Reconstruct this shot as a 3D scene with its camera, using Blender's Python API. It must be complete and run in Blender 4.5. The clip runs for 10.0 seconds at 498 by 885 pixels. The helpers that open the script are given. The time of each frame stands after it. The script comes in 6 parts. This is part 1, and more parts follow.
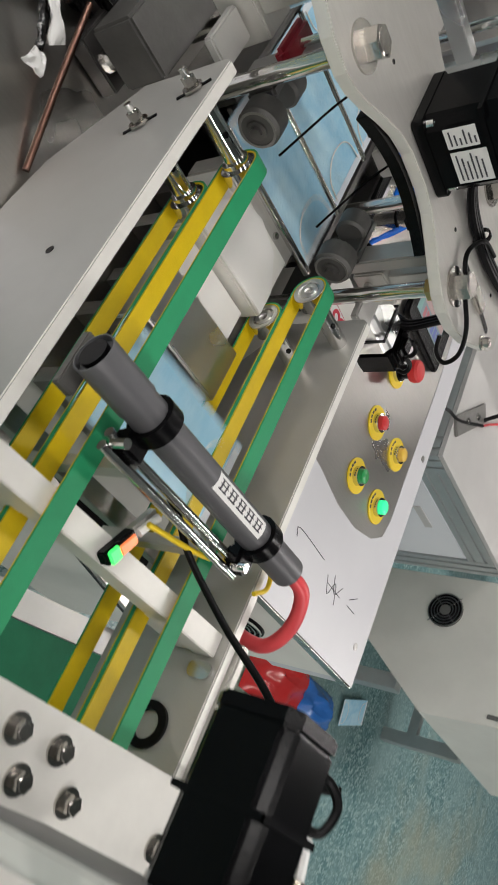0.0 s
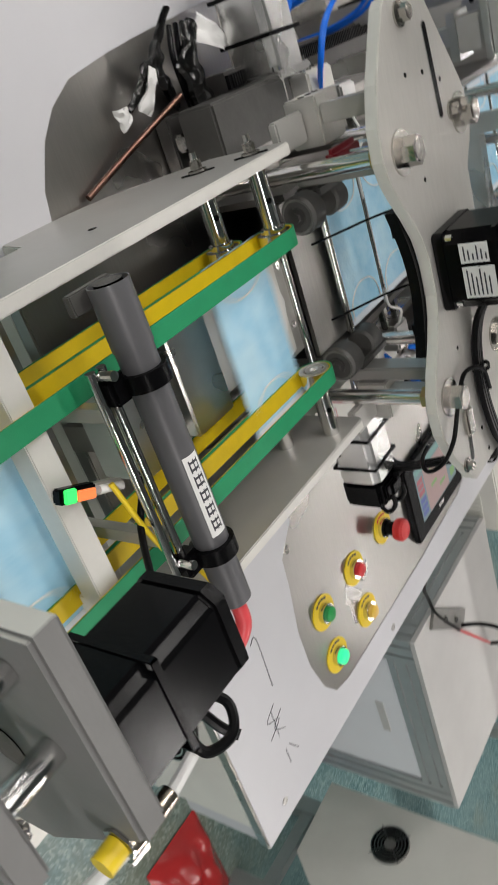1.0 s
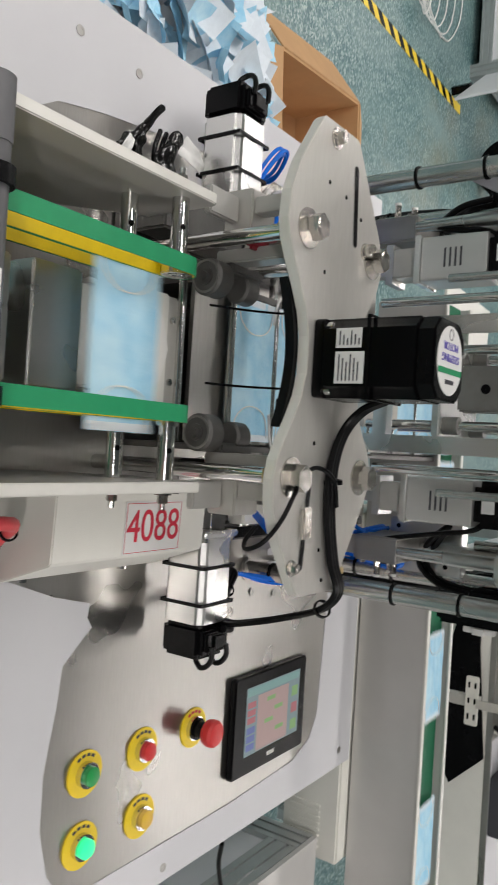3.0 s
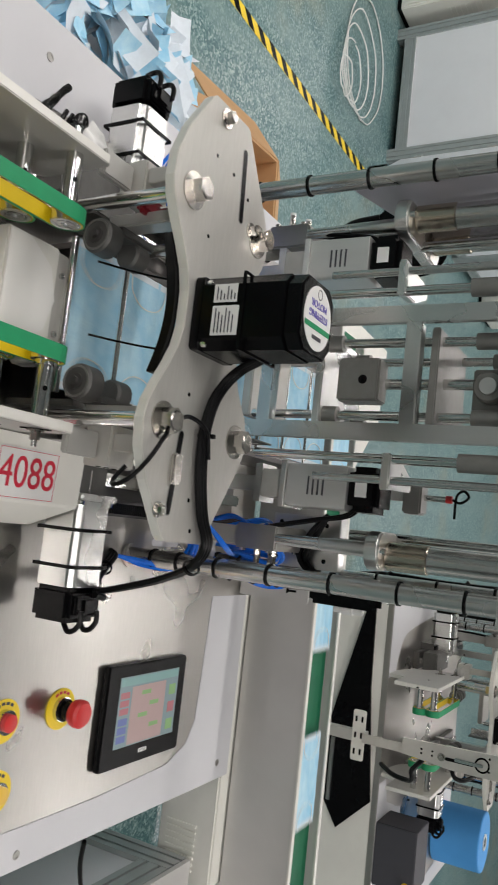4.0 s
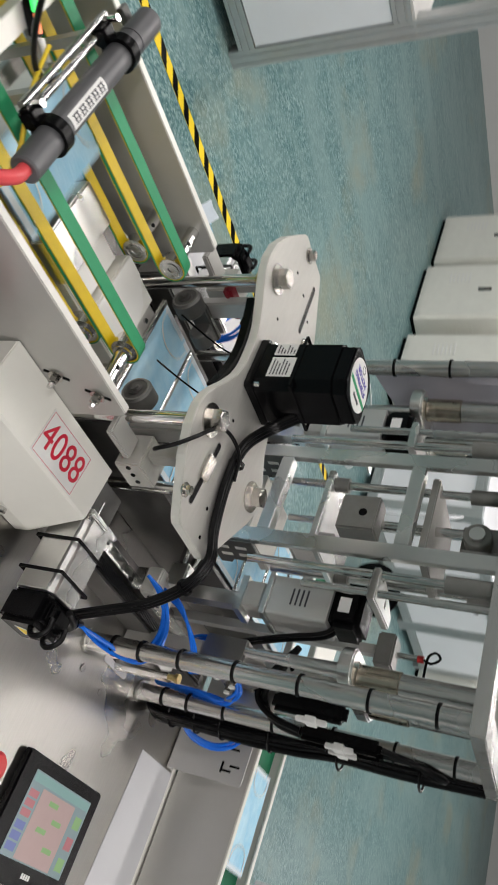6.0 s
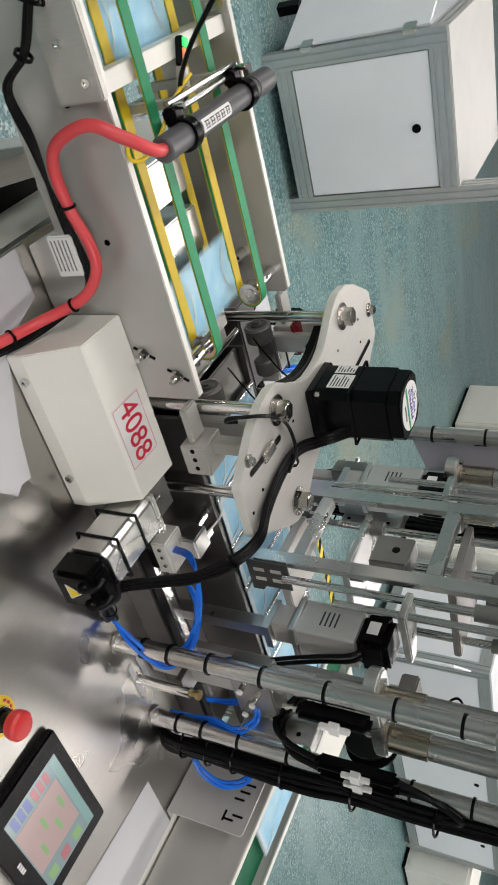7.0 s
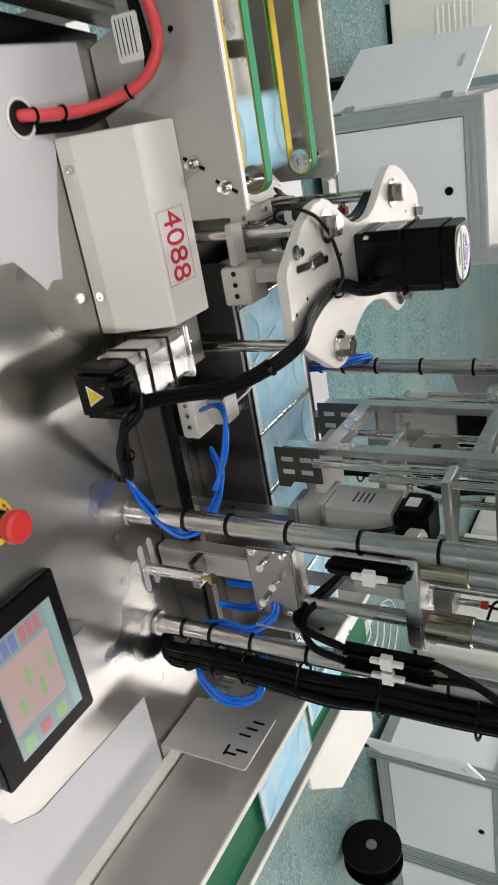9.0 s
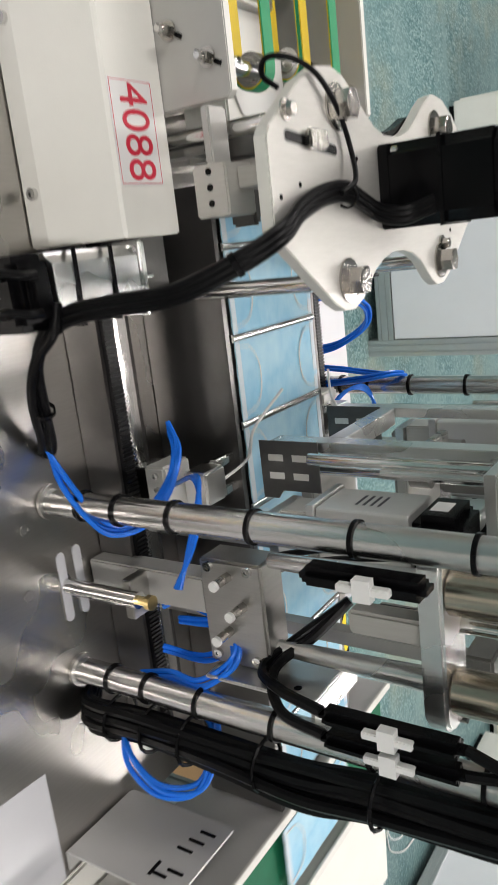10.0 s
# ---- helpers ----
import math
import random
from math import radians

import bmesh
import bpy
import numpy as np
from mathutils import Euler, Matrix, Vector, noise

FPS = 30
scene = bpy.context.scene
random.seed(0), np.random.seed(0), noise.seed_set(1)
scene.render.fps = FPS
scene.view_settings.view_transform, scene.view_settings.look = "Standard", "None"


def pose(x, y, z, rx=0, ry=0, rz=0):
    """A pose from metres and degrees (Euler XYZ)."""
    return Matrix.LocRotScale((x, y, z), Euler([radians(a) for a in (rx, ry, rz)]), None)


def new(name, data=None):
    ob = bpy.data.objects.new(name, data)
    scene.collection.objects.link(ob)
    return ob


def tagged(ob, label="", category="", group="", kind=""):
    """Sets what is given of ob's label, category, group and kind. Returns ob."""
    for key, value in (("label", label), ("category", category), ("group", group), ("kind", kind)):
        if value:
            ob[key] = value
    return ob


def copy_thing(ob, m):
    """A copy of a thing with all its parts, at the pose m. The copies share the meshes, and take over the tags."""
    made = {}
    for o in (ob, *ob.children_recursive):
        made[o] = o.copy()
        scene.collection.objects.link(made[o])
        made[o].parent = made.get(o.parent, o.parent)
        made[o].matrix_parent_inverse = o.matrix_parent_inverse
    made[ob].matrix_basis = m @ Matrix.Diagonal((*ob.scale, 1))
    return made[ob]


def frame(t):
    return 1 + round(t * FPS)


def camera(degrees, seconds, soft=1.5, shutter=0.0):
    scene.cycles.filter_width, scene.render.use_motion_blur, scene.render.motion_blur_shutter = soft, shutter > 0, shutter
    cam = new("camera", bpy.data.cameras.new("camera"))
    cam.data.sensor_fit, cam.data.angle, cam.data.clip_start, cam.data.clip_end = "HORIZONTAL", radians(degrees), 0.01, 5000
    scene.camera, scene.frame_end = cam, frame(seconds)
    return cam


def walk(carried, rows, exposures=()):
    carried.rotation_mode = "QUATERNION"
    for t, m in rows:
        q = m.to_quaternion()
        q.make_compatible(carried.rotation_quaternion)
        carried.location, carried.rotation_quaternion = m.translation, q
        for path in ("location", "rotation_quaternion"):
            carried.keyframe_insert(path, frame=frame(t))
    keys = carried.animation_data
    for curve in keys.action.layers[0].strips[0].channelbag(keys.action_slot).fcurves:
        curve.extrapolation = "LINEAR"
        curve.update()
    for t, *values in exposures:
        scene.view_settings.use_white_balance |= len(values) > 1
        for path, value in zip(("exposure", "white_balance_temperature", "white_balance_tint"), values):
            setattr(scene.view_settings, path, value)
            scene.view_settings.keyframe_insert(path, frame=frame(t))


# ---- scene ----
cam = camera(36.0, 10.0, soft=1.5, shutter=0.4)
METRES = 2.3700
BASE = pose(-0.4122, -0.8278, 1.4052, -93.544, -53.179, 39.433)
ROWS = [
    (0.0, 0.0, 0.0, 0.0, 0.0, 0.0, -0.0),
    (0.5, -0.0016, -0.0238, -0.0361, -0.85, 6.34, -5.17),
    (1.0, 0.0151, 0.0049, -0.0736, -2.13, 16.95, -12.85),
    (1.5, 0.0295, 0.0102, -0.0907, -3.14, 24.64, -19.43),
    (2.0, 0.0692, 0.0592, -0.1247, -7.4, 36.0, -24.82),
    (3.5, 0.139, 0.0945, -0.1791, -21.35, 55.13, -26.33),
    (4.0, 0.1672, 0.1136, -0.1954, -24.57, 58.95, -24.3),
    (4.5, 0.1775, 0.1282, -0.198, -26.0, 60.65, -22.85),
    (5.0, 0.189, 0.1717, -0.2399, -29.88, 67.36, -22.95),
    (5.5, 0.2115, 0.2042, -0.2639, -35.67, 80.03, -23.51),
    (7.0, 0.2969, 0.3269, -0.3104, -49.06, 107.57, -22.96),
    (7.5, 0.3199, 0.3538, -0.3202, -50.54, 108.95, -23.8),
    (8.0, 0.3702, 0.4179, -0.319, -52.59, 116.18, -21.92),
    (8.5, 0.3857, 0.4432, -0.2962, -52.07, 117.64, -21.7),
    (9.0, 0.3806, 0.4607, -0.2255, -53.69, 119.7, -21.85),
    (9.5, 0.3739, 0.4635, -0.1538, -56.48, 125.01, -22.59),
    (10.0, 0.3605, 0.4703, -0.0725, -60.0, 131.41, -22.29),
]
walk(cam, [(t, BASE @ pose(METRES * x, METRES * y, METRES * z, 90 + pitch, roll, yaw)) for t, x, y, z, yaw, pitch, roll in ROWS],
     exposures=[(0.0, -0.13), (1.0, -0.20), (2.0, -0.17), (3.5, -0.20), (4.2, -0.17), (5.0, -0.05), (6.0, 0.0), (7.0, 0.06), (8.5, 0.07), (9.3, 0.09), (10.0, 0.25)])

# ---- light ----
world = bpy.data.worlds.new("world")
world.use_nodes = True
scene.world = world
world.node_tree.nodes["Background"].inputs[0].default_value = (0.85, 0.83, 0.80, 1)
world.node_tree.nodes["Background"].inputs[1].default_value = 0.03
scene.view_settings.exposure = 0.0


# ---- materials ----
def material(name, color, rough=0.5, metal=0.0, var=0.06, scale=20.0, bump=0.0, bscale=200.0, spec=0.5, emit=0.0, stretch=(1, 1, 1), vrough=0.0, color2=None, coat=0.0):
    m = bpy.data.materials.new(name)
    m.use_nodes = True
    nt = m.node_tree
    b = nt.nodes["Principled BSDF"]
    b.inputs["Metallic"].default_value = metal
    b.inputs["Roughness"].default_value = rough
    b.inputs["Specular IOR Level"].default_value = spec
    b.inputs["Coat Weight"].default_value = coat
    tc = nt.nodes.new("ShaderNodeTexCoord")
    mp = nt.nodes.new("ShaderNodeMapping")
    mp.inputs["Scale"].default_value = stretch
    nt.links.new(tc.outputs["Object"], mp.inputs["Vector"])
    n1 = nt.nodes.new("ShaderNodeTexNoise")
    n1.inputs["Scale"].default_value = scale
    n1.inputs["Detail"].default_value = 5
    n1.inputs["Roughness"].default_value = 0.6
    nt.links.new(mp.outputs[0], n1.inputs["Vector"])
    n2 = nt.nodes.new("ShaderNodeTexNoise")
    n2.inputs["Scale"].default_value = scale * 0.17
    n2.inputs["Detail"].default_value = 3
    nt.links.new(tc.outputs["Object"], n2.inputs["Vector"])
    mixn = nt.nodes.new("ShaderNodeMath")
    mixn.operation = "ADD"
    nt.links.new(n1.outputs[0], mixn.inputs[0])
    nt.links.new(n2.outputs[0], mixn.inputs[1])
    ramp = nt.nodes.new("ShaderNodeMapRange")
    ramp.inputs[1].default_value, ramp.inputs[2].default_value = 0.7, 1.3
    nt.links.new(mixn.outputs[0], ramp.inputs[0])
    mix = nt.nodes.new("ShaderNodeMix")
    mix.data_type = "RGBA"
    lo = color2 or [c * (1 - var) for c in color]
    hi = color if color2 else [min(1, c * (1 + var)) for c in color]
    mix.inputs[6].default_value = (*lo, 1)
    mix.inputs[7].default_value = (*hi, 1)
    nt.links.new(ramp.outputs[0], mix.inputs[0])
    nt.links.new(mix.outputs[2], b.inputs["Base Color"])
    if vrough:
        rr = nt.nodes.new("ShaderNodeMapRange")
        rr.inputs[1].default_value, rr.inputs[2].default_value = 0.3, 0.7
        rr.inputs[3].default_value, rr.inputs[4].default_value = rough - vrough, rough + vrough
        nt.links.new(n2.outputs[0], rr.inputs[0])
        nt.links.new(rr.outputs[0], b.inputs["Roughness"])
    if bump:
        n3 = nt.nodes.new("ShaderNodeTexNoise")
        n3.inputs["Scale"].default_value = bscale
        n3.inputs["Detail"].default_value = 3
        nt.links.new(mp.outputs[0], n3.inputs["Vector"])
        bp = nt.nodes.new("ShaderNodeBump")
        bp.inputs["Strength"].default_value = bump
        bp.inputs["Distance"].default_value = 0.002
        nt.links.new(n3.outputs[0], bp.inputs["Height"])
        nt.links.new(bp.outputs[0], b.inputs["Normal"])
    if emit:
        b.inputs["Emission Color"].default_value = (*color, 1)
        b.inputs["Emission Strength"].default_value = emit
    return m


STEEL = material("brushed_steel", (0.46, 0.445, 0.42), 0.30, 1.0, 0.06, 30, 0.02, 90, stretch=(1, 14, 1), vrough=0.05)
STEEL_DARK = material("steel_sheet", (0.42, 0.41, 0.39), 0.35, 1.0, 0.08, 25, 0.1, 80, stretch=(1, 10, 1), vrough=0.08)
PLATE = material("anodised_plate", (0.52, 0.51, 0.475), 0.42, 0.5, 0.06, 40, 0.08, 400, stretch=(1, 8, 1), vrough=0.05)
PLATE_EDGE = material("anodised_edge", (0.74, 0.73, 0.68), 0.45, 0.2, 0.04, 60)
SIDE = material("grey_anodised_face", (0.47, 0.465, 0.44), 0.40, 0.40, 0.04, 30, 0.06, 400, vrough=0.06)
POST_STEEL = material("ground_steel_rod", (0.60, 0.595, 0.585), 0.27, 1.0, 0.06, 30, 0.1, 60, stretch=(8, 8, 1), vrough=0.04)
CHROME = material("chrome", (0.66, 0.655, 0.64), 0.14, 1.0, 0.04, 30, vrough=0.04)
BOLT = material("nickel_plated_bolt", (0.46, 0.44, 0.41), 0.17, 1.0, 0.10, 120, 0.15, 300, vrough=0.06)
ALU = material("aluminium", (0.70, 0.70, 0.685), 0.29, 1.0, 0.05, 40, 0.05, 300, stretch=(1, 1, 0.2), vrough=0.06)
ALU_PROFILE = material("aluminium_profile", (0.55, 0.57, 0.57), 0.42, 0.75, 0.05, 30)
FILM = material("protective_film", (0.62, 0.62, 0.64), 0.38, 0.0, 0.03, 9, 0.15, 14, vrough=0.08)
WHITE = material("white_powder_coat", (0.78, 0.77, 0.74), 0.42, 0.0, 0.03, 15, 0.08, 900)
CREAM = material("cream_enamel", (0.80, 0.79, 0.73), 0.45, 0.0, 0.04, 12, 0.08, 700)
PANEL = material("white_panel", (0.80, 0.82, 0.85), 0.5, 0.0, 0.03, 6)
GREY_SHEET = material("grey_sheet", (0.58, 0.57, 0.55), 0.38, 0.1, 0.06, 8, vrough=0.05)
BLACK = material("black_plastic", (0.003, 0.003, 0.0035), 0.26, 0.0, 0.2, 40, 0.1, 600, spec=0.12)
BLACK_METAL = material("black_anodised", (0.0025, 0.0025, 0.003), 0.20, 0.0, 0.2, 30, 0.04, 300, spec=0.12)
RUBBER = material("black_rubber", (0.004, 0.004, 0.0045), 0.32, 0.0, 0.25, 60, spec=0.14)
GREEN = material("green_belt_cloth", (0.015, 0.27, 0.11), 0.55, 0.0, 0.08, 50, 0.1, 900)
GREEN_DARK = material("green_conveyor_cloth", (0.008, 0.13, 0.06), 0.55, 0.0, 0.15, 30, 0.1, 600, spec=0.2)
YELLOW = material("yellow_belt_cloth", (0.62, 0.45, 0.002), 0.5, 0.0, 0.12, 40, 0.1, 700)
YELLOW_P = material("yellow_plastic", (0.85, 0.62, 0.02), 0.4, 0.0, 0.05, 60)
RED = material("red_plastic", (0.62, 0.03, 0.03), 0.35, 0.0, 0.05, 60)
RED_CABLE = material("red_cable", (0.72, 0.07, 0.08), 0.4, 0.0, 0.06, 60)
RED_INK = material("red_ink", (0.62, 0.02, 0.05), 0.5)
INK = material("black_ink", (0.05, 0.05, 0.06), 0.6)
PAPER = material("white_label", (0.78, 0.78, 0.76), 0.5, 0.0, 0.02, 60)
GREEN_LIT = material("lit_green_lens", (0.03, 0.85, 0.30), 0.3, 0.0, 0.05, 60, emit=0.9)
GREEN_LENS = material("green_lens", (0.02, 0.33, 0.08), 0.3, 0.0, 0.05, 60)
AMBER_LENS = material("amber_lens", (0.75, 0.48, 0.06), 0.3, 0.0, 0.05, 60)
BLUE_HOSE = material("blue_air_hose", (0.01, 0.17, 0.80), 0.25, 0.0, 0.08, 60)
MASK_BLUE = material("blue_mask_cloth", (0.56, 0.79, 0.90), 0.85, 0.0, 0.14, 35, 0.5, 300, spec=0.2, color2=(0.30, 0.60, 0.80))
MASK_WHITE = material("white_mask_cloth", (0.72, 0.78, 0.83), 0.9, 0.0, 0.06, 60, 0.4, 300, spec=0.2)
GREY_TUBE = material("grey_plastic_tube", (0.10, 0.10, 0.105), 0.42, 0.1, 0.06, 30)
CARD = material("cardboard", (0.52, 0.31, 0.15), 0.8, 0.0, 0.08, 14, 0.1, 200)
WALLM = material("wall_paint", (0.52, 0.52, 0.51), 0.6, 0.0, 0.03, 3)
# feed plate grey, darkened in the colour for the shade on it
GREY_SHADED = material("grey_shaded_plate", (0.20, 0.20, 0.195), 0.6, 0.0, 0.10, 20, 0.08, 300, spec=0.3)
ROLLER = material("dark_cast_roller", (0.10, 0.098, 0.092), 0.45, 0.3, 0.15, 60, 0.1, 200)
CEILING = material("unseen_ceiling_grey", (0.16, 0.16, 0.16), 0.8, 0.0, 0.05, 3)
DARK_STEEL = material("dark_steel", (0.13, 0.125, 0.12), 0.36, 0.75, 0.12, 30, 0.1, 120, vrough=0.08)
BRASS = material("brass", (0.62, 0.48, 0.22), 0.3, 1.0, 0.06, 50)
# copper with the shadow over the rod put into its colour
COPPER = material("shaded_copper", (0.15, 0.085, 0.065), 0.30, 1.0, 0.1, 40)
CAST = material("grey_casting", (0.26, 0.255, 0.24), 0.38, 0.6, 0.1, 60)
LAMP = material("lamp_diffuser", (1, 0.98, 0.94), 0.5, emit=2.5)


def floor_material():
    m = bpy.data.materials.new("teal_terrazzo")
    m.use_nodes = True
    nt = m.node_tree
    b = nt.nodes["Principled BSDF"]
    tc = nt.nodes.new("ShaderNodeTexCoord")
    vor = nt.nodes.new("ShaderNodeTexVoronoi")
    vor.inputs["Scale"].default_value = 120
    n = nt.nodes.new("ShaderNodeTexNoise")
    n.inputs["Scale"].default_value = 0.9
    n.inputs["Detail"].default_value = 7
    n.inputs["Roughness"].default_value = 0.65
    chip = nt.nodes.new("ShaderNodeValToRGB")
    chip.color_ramp.elements[0].position, chip.color_ramp.elements[0].color = 0.2, (0.040, 0.120, 0.130, 1)
    chip.color_ramp.elements[1].position, chip.color_ramp.elements[1].color = 0.98, (0.32, 0.42, 0.41, 1)
    e = chip.color_ramp.elements.new(0.6)
    e.color = (0.11, 0.215, 0.215, 1)
    stain = nt.nodes.new("ShaderNodeValToRGB")
    stain.color_ramp.elements[0].position, stain.color_ramp.elements[0].color = 0.53, (0, 0, 0, 1)
    stain.color_ramp.elements[1].position, stain.color_ramp.elements[1].color = 0.66, (0.55, 0.55, 0.55, 1)
    mix = nt.nodes.new("ShaderNodeMix")
    mix.data_type = "RGBA"
    mix.inputs[7].default_value = (0.27, 0.26, 0.17, 1)
    for a in (vor, n):
        nt.links.new(tc.outputs["Object"], a.inputs["Vector"])
    sep = nt.nodes.new("ShaderNodeSeparateColor")
    nt.links.new(vor.outputs["Color"], sep.inputs[0])
    nt.links.new(sep.outputs[0], chip.inputs[0])
    nt.links.new(n.outputs[0], stain.inputs[0])
    nt.links.new(stain.outputs[0], mix.inputs[0])
    # paler teal streaks, stretched and turned
    mp = nt.nodes.new("ShaderNodeMapping")
    mp.inputs["Scale"].default_value = (2.6, 0.7, 1)
    mp.inputs["Rotation"].default_value = (0, 0, 0.35)
    n2 = nt.nodes.new("ShaderNodeTexNoise")
    n2.inputs["Scale"].default_value = 1.3
    n2.inputs["Detail"].default_value = 8
    n2.inputs["Roughness"].default_value = 0.7
    n2.inputs["Distortion"].default_value = 0.6
    nt.links.new(tc.outputs["Object"], mp.inputs["Vector"])
    nt.links.new(mp.outputs[0], n2.inputs["Vector"])
    streak = nt.nodes.new("ShaderNodeMapRange")
    streak.inputs[1].default_value, streak.inputs[2].default_value, streak.inputs[4].default_value = 0.44, 0.66, 0.85
    nt.links.new(n2.outputs[0], streak.inputs[0])
    pale = nt.nodes.new("ShaderNodeMix")
    pale.data_type = "RGBA"
    pale.inputs[7].default_value = (0.185, 0.285, 0.28, 1)
    nt.links.new(streak.outputs[0], pale.inputs[0])
    nt.links.new(chip.outputs[0], pale.inputs[6])
    nt.links.new(pale.outputs[2], mix.inputs[6])
    nt.links.new(mix.outputs[2], b.inputs["Base Color"])
    rr = nt.nodes.new("ShaderNodeMapRange")
    rr.inputs[3].default_value, rr.inputs[4].default_value = 0.22, 0.5
    nt.links.new(n.outputs[0], rr.inputs[0])
    nt.links.new(rr.outputs[0], b.inputs["Roughness"])
    return m


FLOOR = floor_material()


# ---- builders ----
def part(name, bm, mat, parent=None, label="", smooth=False):
    me = bpy.data.meshes.new(name)
    bm.normal_update()
    bm.to_mesh(me)
    bm.free()
    if smooth:
        for p in me.polygons:
            p.use_smooth = True
        me.set_sharp_from_angle(angle=radians(40))
    me.materials.append(mat)
    ob = new(name, me)
    ob.parent = parent
    if label:
        tagged(ob, label)
    return ob


def edged(ob, mat, axis):
    """Gives the narrow faces of a plate, those not across the axis, a second material."""
    ob.data.materials.append(mat)
    for p in ob.data.polygons:
        if abs(p.normal["xyz".index(axis)]) < 0.5:
            p.material_index = 1
    return ob


def thing(name, label, category, at=(0, 0, 0), group="", kind="", turn=0):
    ob = new(name)
    ob.empty_display_size = 0.02
    ob.matrix_basis = pose(*at, 0, 0, turn)
    return tagged(ob, label, category, group, kind)


def box(bm, x0, x1, y0, y1, z0, z1, bevel=0.0, m=None):
    vs = [bm.verts.new((x, y, z)) for z in (z0, z1) for y in (y0, y1) for x in (x0, x1)]
    fs = [bm.faces.new([vs[i] for i in f]) for f in ((0, 2, 3, 1), (4, 5, 7, 6), (0, 1, 5, 4), (2, 6, 7, 3), (0, 4, 6, 2), (1, 3, 7, 5))]
    if bevel:
        es = {e for f in fs for e in f.edges}
        r = bmesh.ops.bevel(bm, geom=list(es), offset=bevel, segments=2, affect="EDGES")
        vs = list({v for f in r["faces"] for v in f.verts} | {v for v in vs if v.is_valid})
    if m is not None:
        bmesh.ops.transform(bm, matrix=m, verts=vs)
    return bm


def B(*a, **k):
    return box(bmesh.new(), *a, **k)


def cyl(bm, p0, p1, r, seg=20, r1=None, bevel=0.0):
    p0, p1 = Vector(p0), Vector(p1)
    d = p1 - p0
    q = d.to_track_quat("Z", "Y").to_matrix()
    r1 = r if r1 is None else r1
    rings = []
    steps = [(0, r), (1, r1)] if not bevel else [(0, r - bevel), (bevel / d.length, r), (1 - bevel / d.length, r1), (1, r1 - bevel)]
    for s, rad in steps:
        rings.append([bm.verts.new(p0 + d * s + q @ Vector((rad * math.cos(a), rad * math.sin(a), 0))) for a in [2 * math.pi * i / seg for i in range(seg)]])
    for a, b in zip(rings, rings[1:]):
        for i in range(seg):
            j = (i + 1) % seg
            bm.faces.new((a[i], a[j], b[j], b[i]))
    bm.faces.new(rings[0][::-1])
    bm.faces.new(rings[-1])
    return bm


def C(p0, p1, r, seg=20, r1=None, bevel=0.0):
    return cyl(bmesh.new(), p0, p1, r, seg, r1, bevel)


def ring(bm, p0, p1, r_out, r_in, seg=28):
    p0, p1 = Vector(p0), Vector(p1)
    d = p1 - p0
    q = d.to_track_quat("Z", "Y").to_matrix()
    R = []
    for base, rad in ((p0, r_in), (p0, r_out), (p1, r_out), (p1, r_in)):
        R.append([bm.verts.new(base + q @ Vector((rad * math.cos(2 * math.pi * i / seg), rad * math.sin(2 * math.pi * i / seg), 0))) for i in range(seg)])
    for k in range(4):
        a, b = R[k], R[(k + 1) % 4]
        for i in range(seg):
            j = (i + 1) % seg
            bm.faces.new((a[i], a[j], b[j], b[i]))
    return bm


def smooth_line(pts, n=6):
    """A Catmull-Rom line through pts."""
    P = [Vector(p) for p in pts]
    P = [P[0] * 2 - P[1]] + P + [P[-1] * 2 - P[-2]]
    out = []
    for i in range(1, len(P) - 2):
        a, b, c, d = P[i - 1:i + 3]
        for k in range(n):
            t = k / n
            out.append(0.5 * (2 * b + (c - a) * t + (2 * a - 5 * b + 4 * c - d) * t * t + (3 * b - a - 3 * c + d) * t ** 3))
    return out + [P[-2]]


def tube(bm, pts, r, seg=8, n=6, straight=False):
    L = [Vector(p) for p in pts] if straight else smooth_line(pts, n)
    up = Vector((0.13, 0.31, 0.94))
    rings = []
    for i, p in enumerate(L):
        d = (L[min(i + 1, len(L) - 1)] - L[max(i - 1, 0)]).normalized()
        a = d.cross(up)
        if a.length < 1e-3:
            a = d.cross(Vector((1, 0, 0)))
        a.normalize()
        b = d.cross(a)
        up = -b if (-b).dot(up) > 0 else b
        rings.append([bm.verts.new(p + r * (math.cos(2 * math.pi * k / seg) * a + math.sin(2 * math.pi * k / seg) * b)) for k in range(seg)])
    for a, b in zip(rings, rings[1:]):
        for i in range(seg):
            j = (i + 1) % seg
            bm.faces.new((a[i], a[j], b[j], b[i]))
    bm.faces.new(rings[0][::-1])
    bm.faces.new(rings[-1])
    bmesh.ops.recalc_face_normals(bm, faces=bm.faces)
    return bm


def T(pts, r, seg=8, n=6, straight=False):
    return tube(bmesh.new(), pts, r, seg, n, straight)


def prism(bm, poly, lo, hi, axis="z", bevel=0.0):
    """A flat outline pulled from lo to hi along an axis; outline in the other two, in order."""
    def at(a, b, h):
        return (a, b, h) if axis == "z" else (h, a, b) if axis == "x" else (a, h, b)
    lower = [bm.verts.new(at(a, b, lo)) for a, b in poly]
    upper = [bm.verts.new(at(a, b, hi)) for a, b in poly]
    k = len(poly)
    fs = [bm.faces.new(lower[::-1]), bm.faces.new(upper)]
    for i in range(k):
        j = (i + 1) % k
        fs.append(bm.faces.new((lower[i], lower[j], upper[j], upper[i])))
    bmesh.ops.recalc_face_normals(bm, faces=fs)
    if bevel:
        bmesh.ops.bevel(bm, geom=list({e for f in fs[:2] for e in f.edges}), offset=bevel, segments=2, affect="EDGES")
    return bm


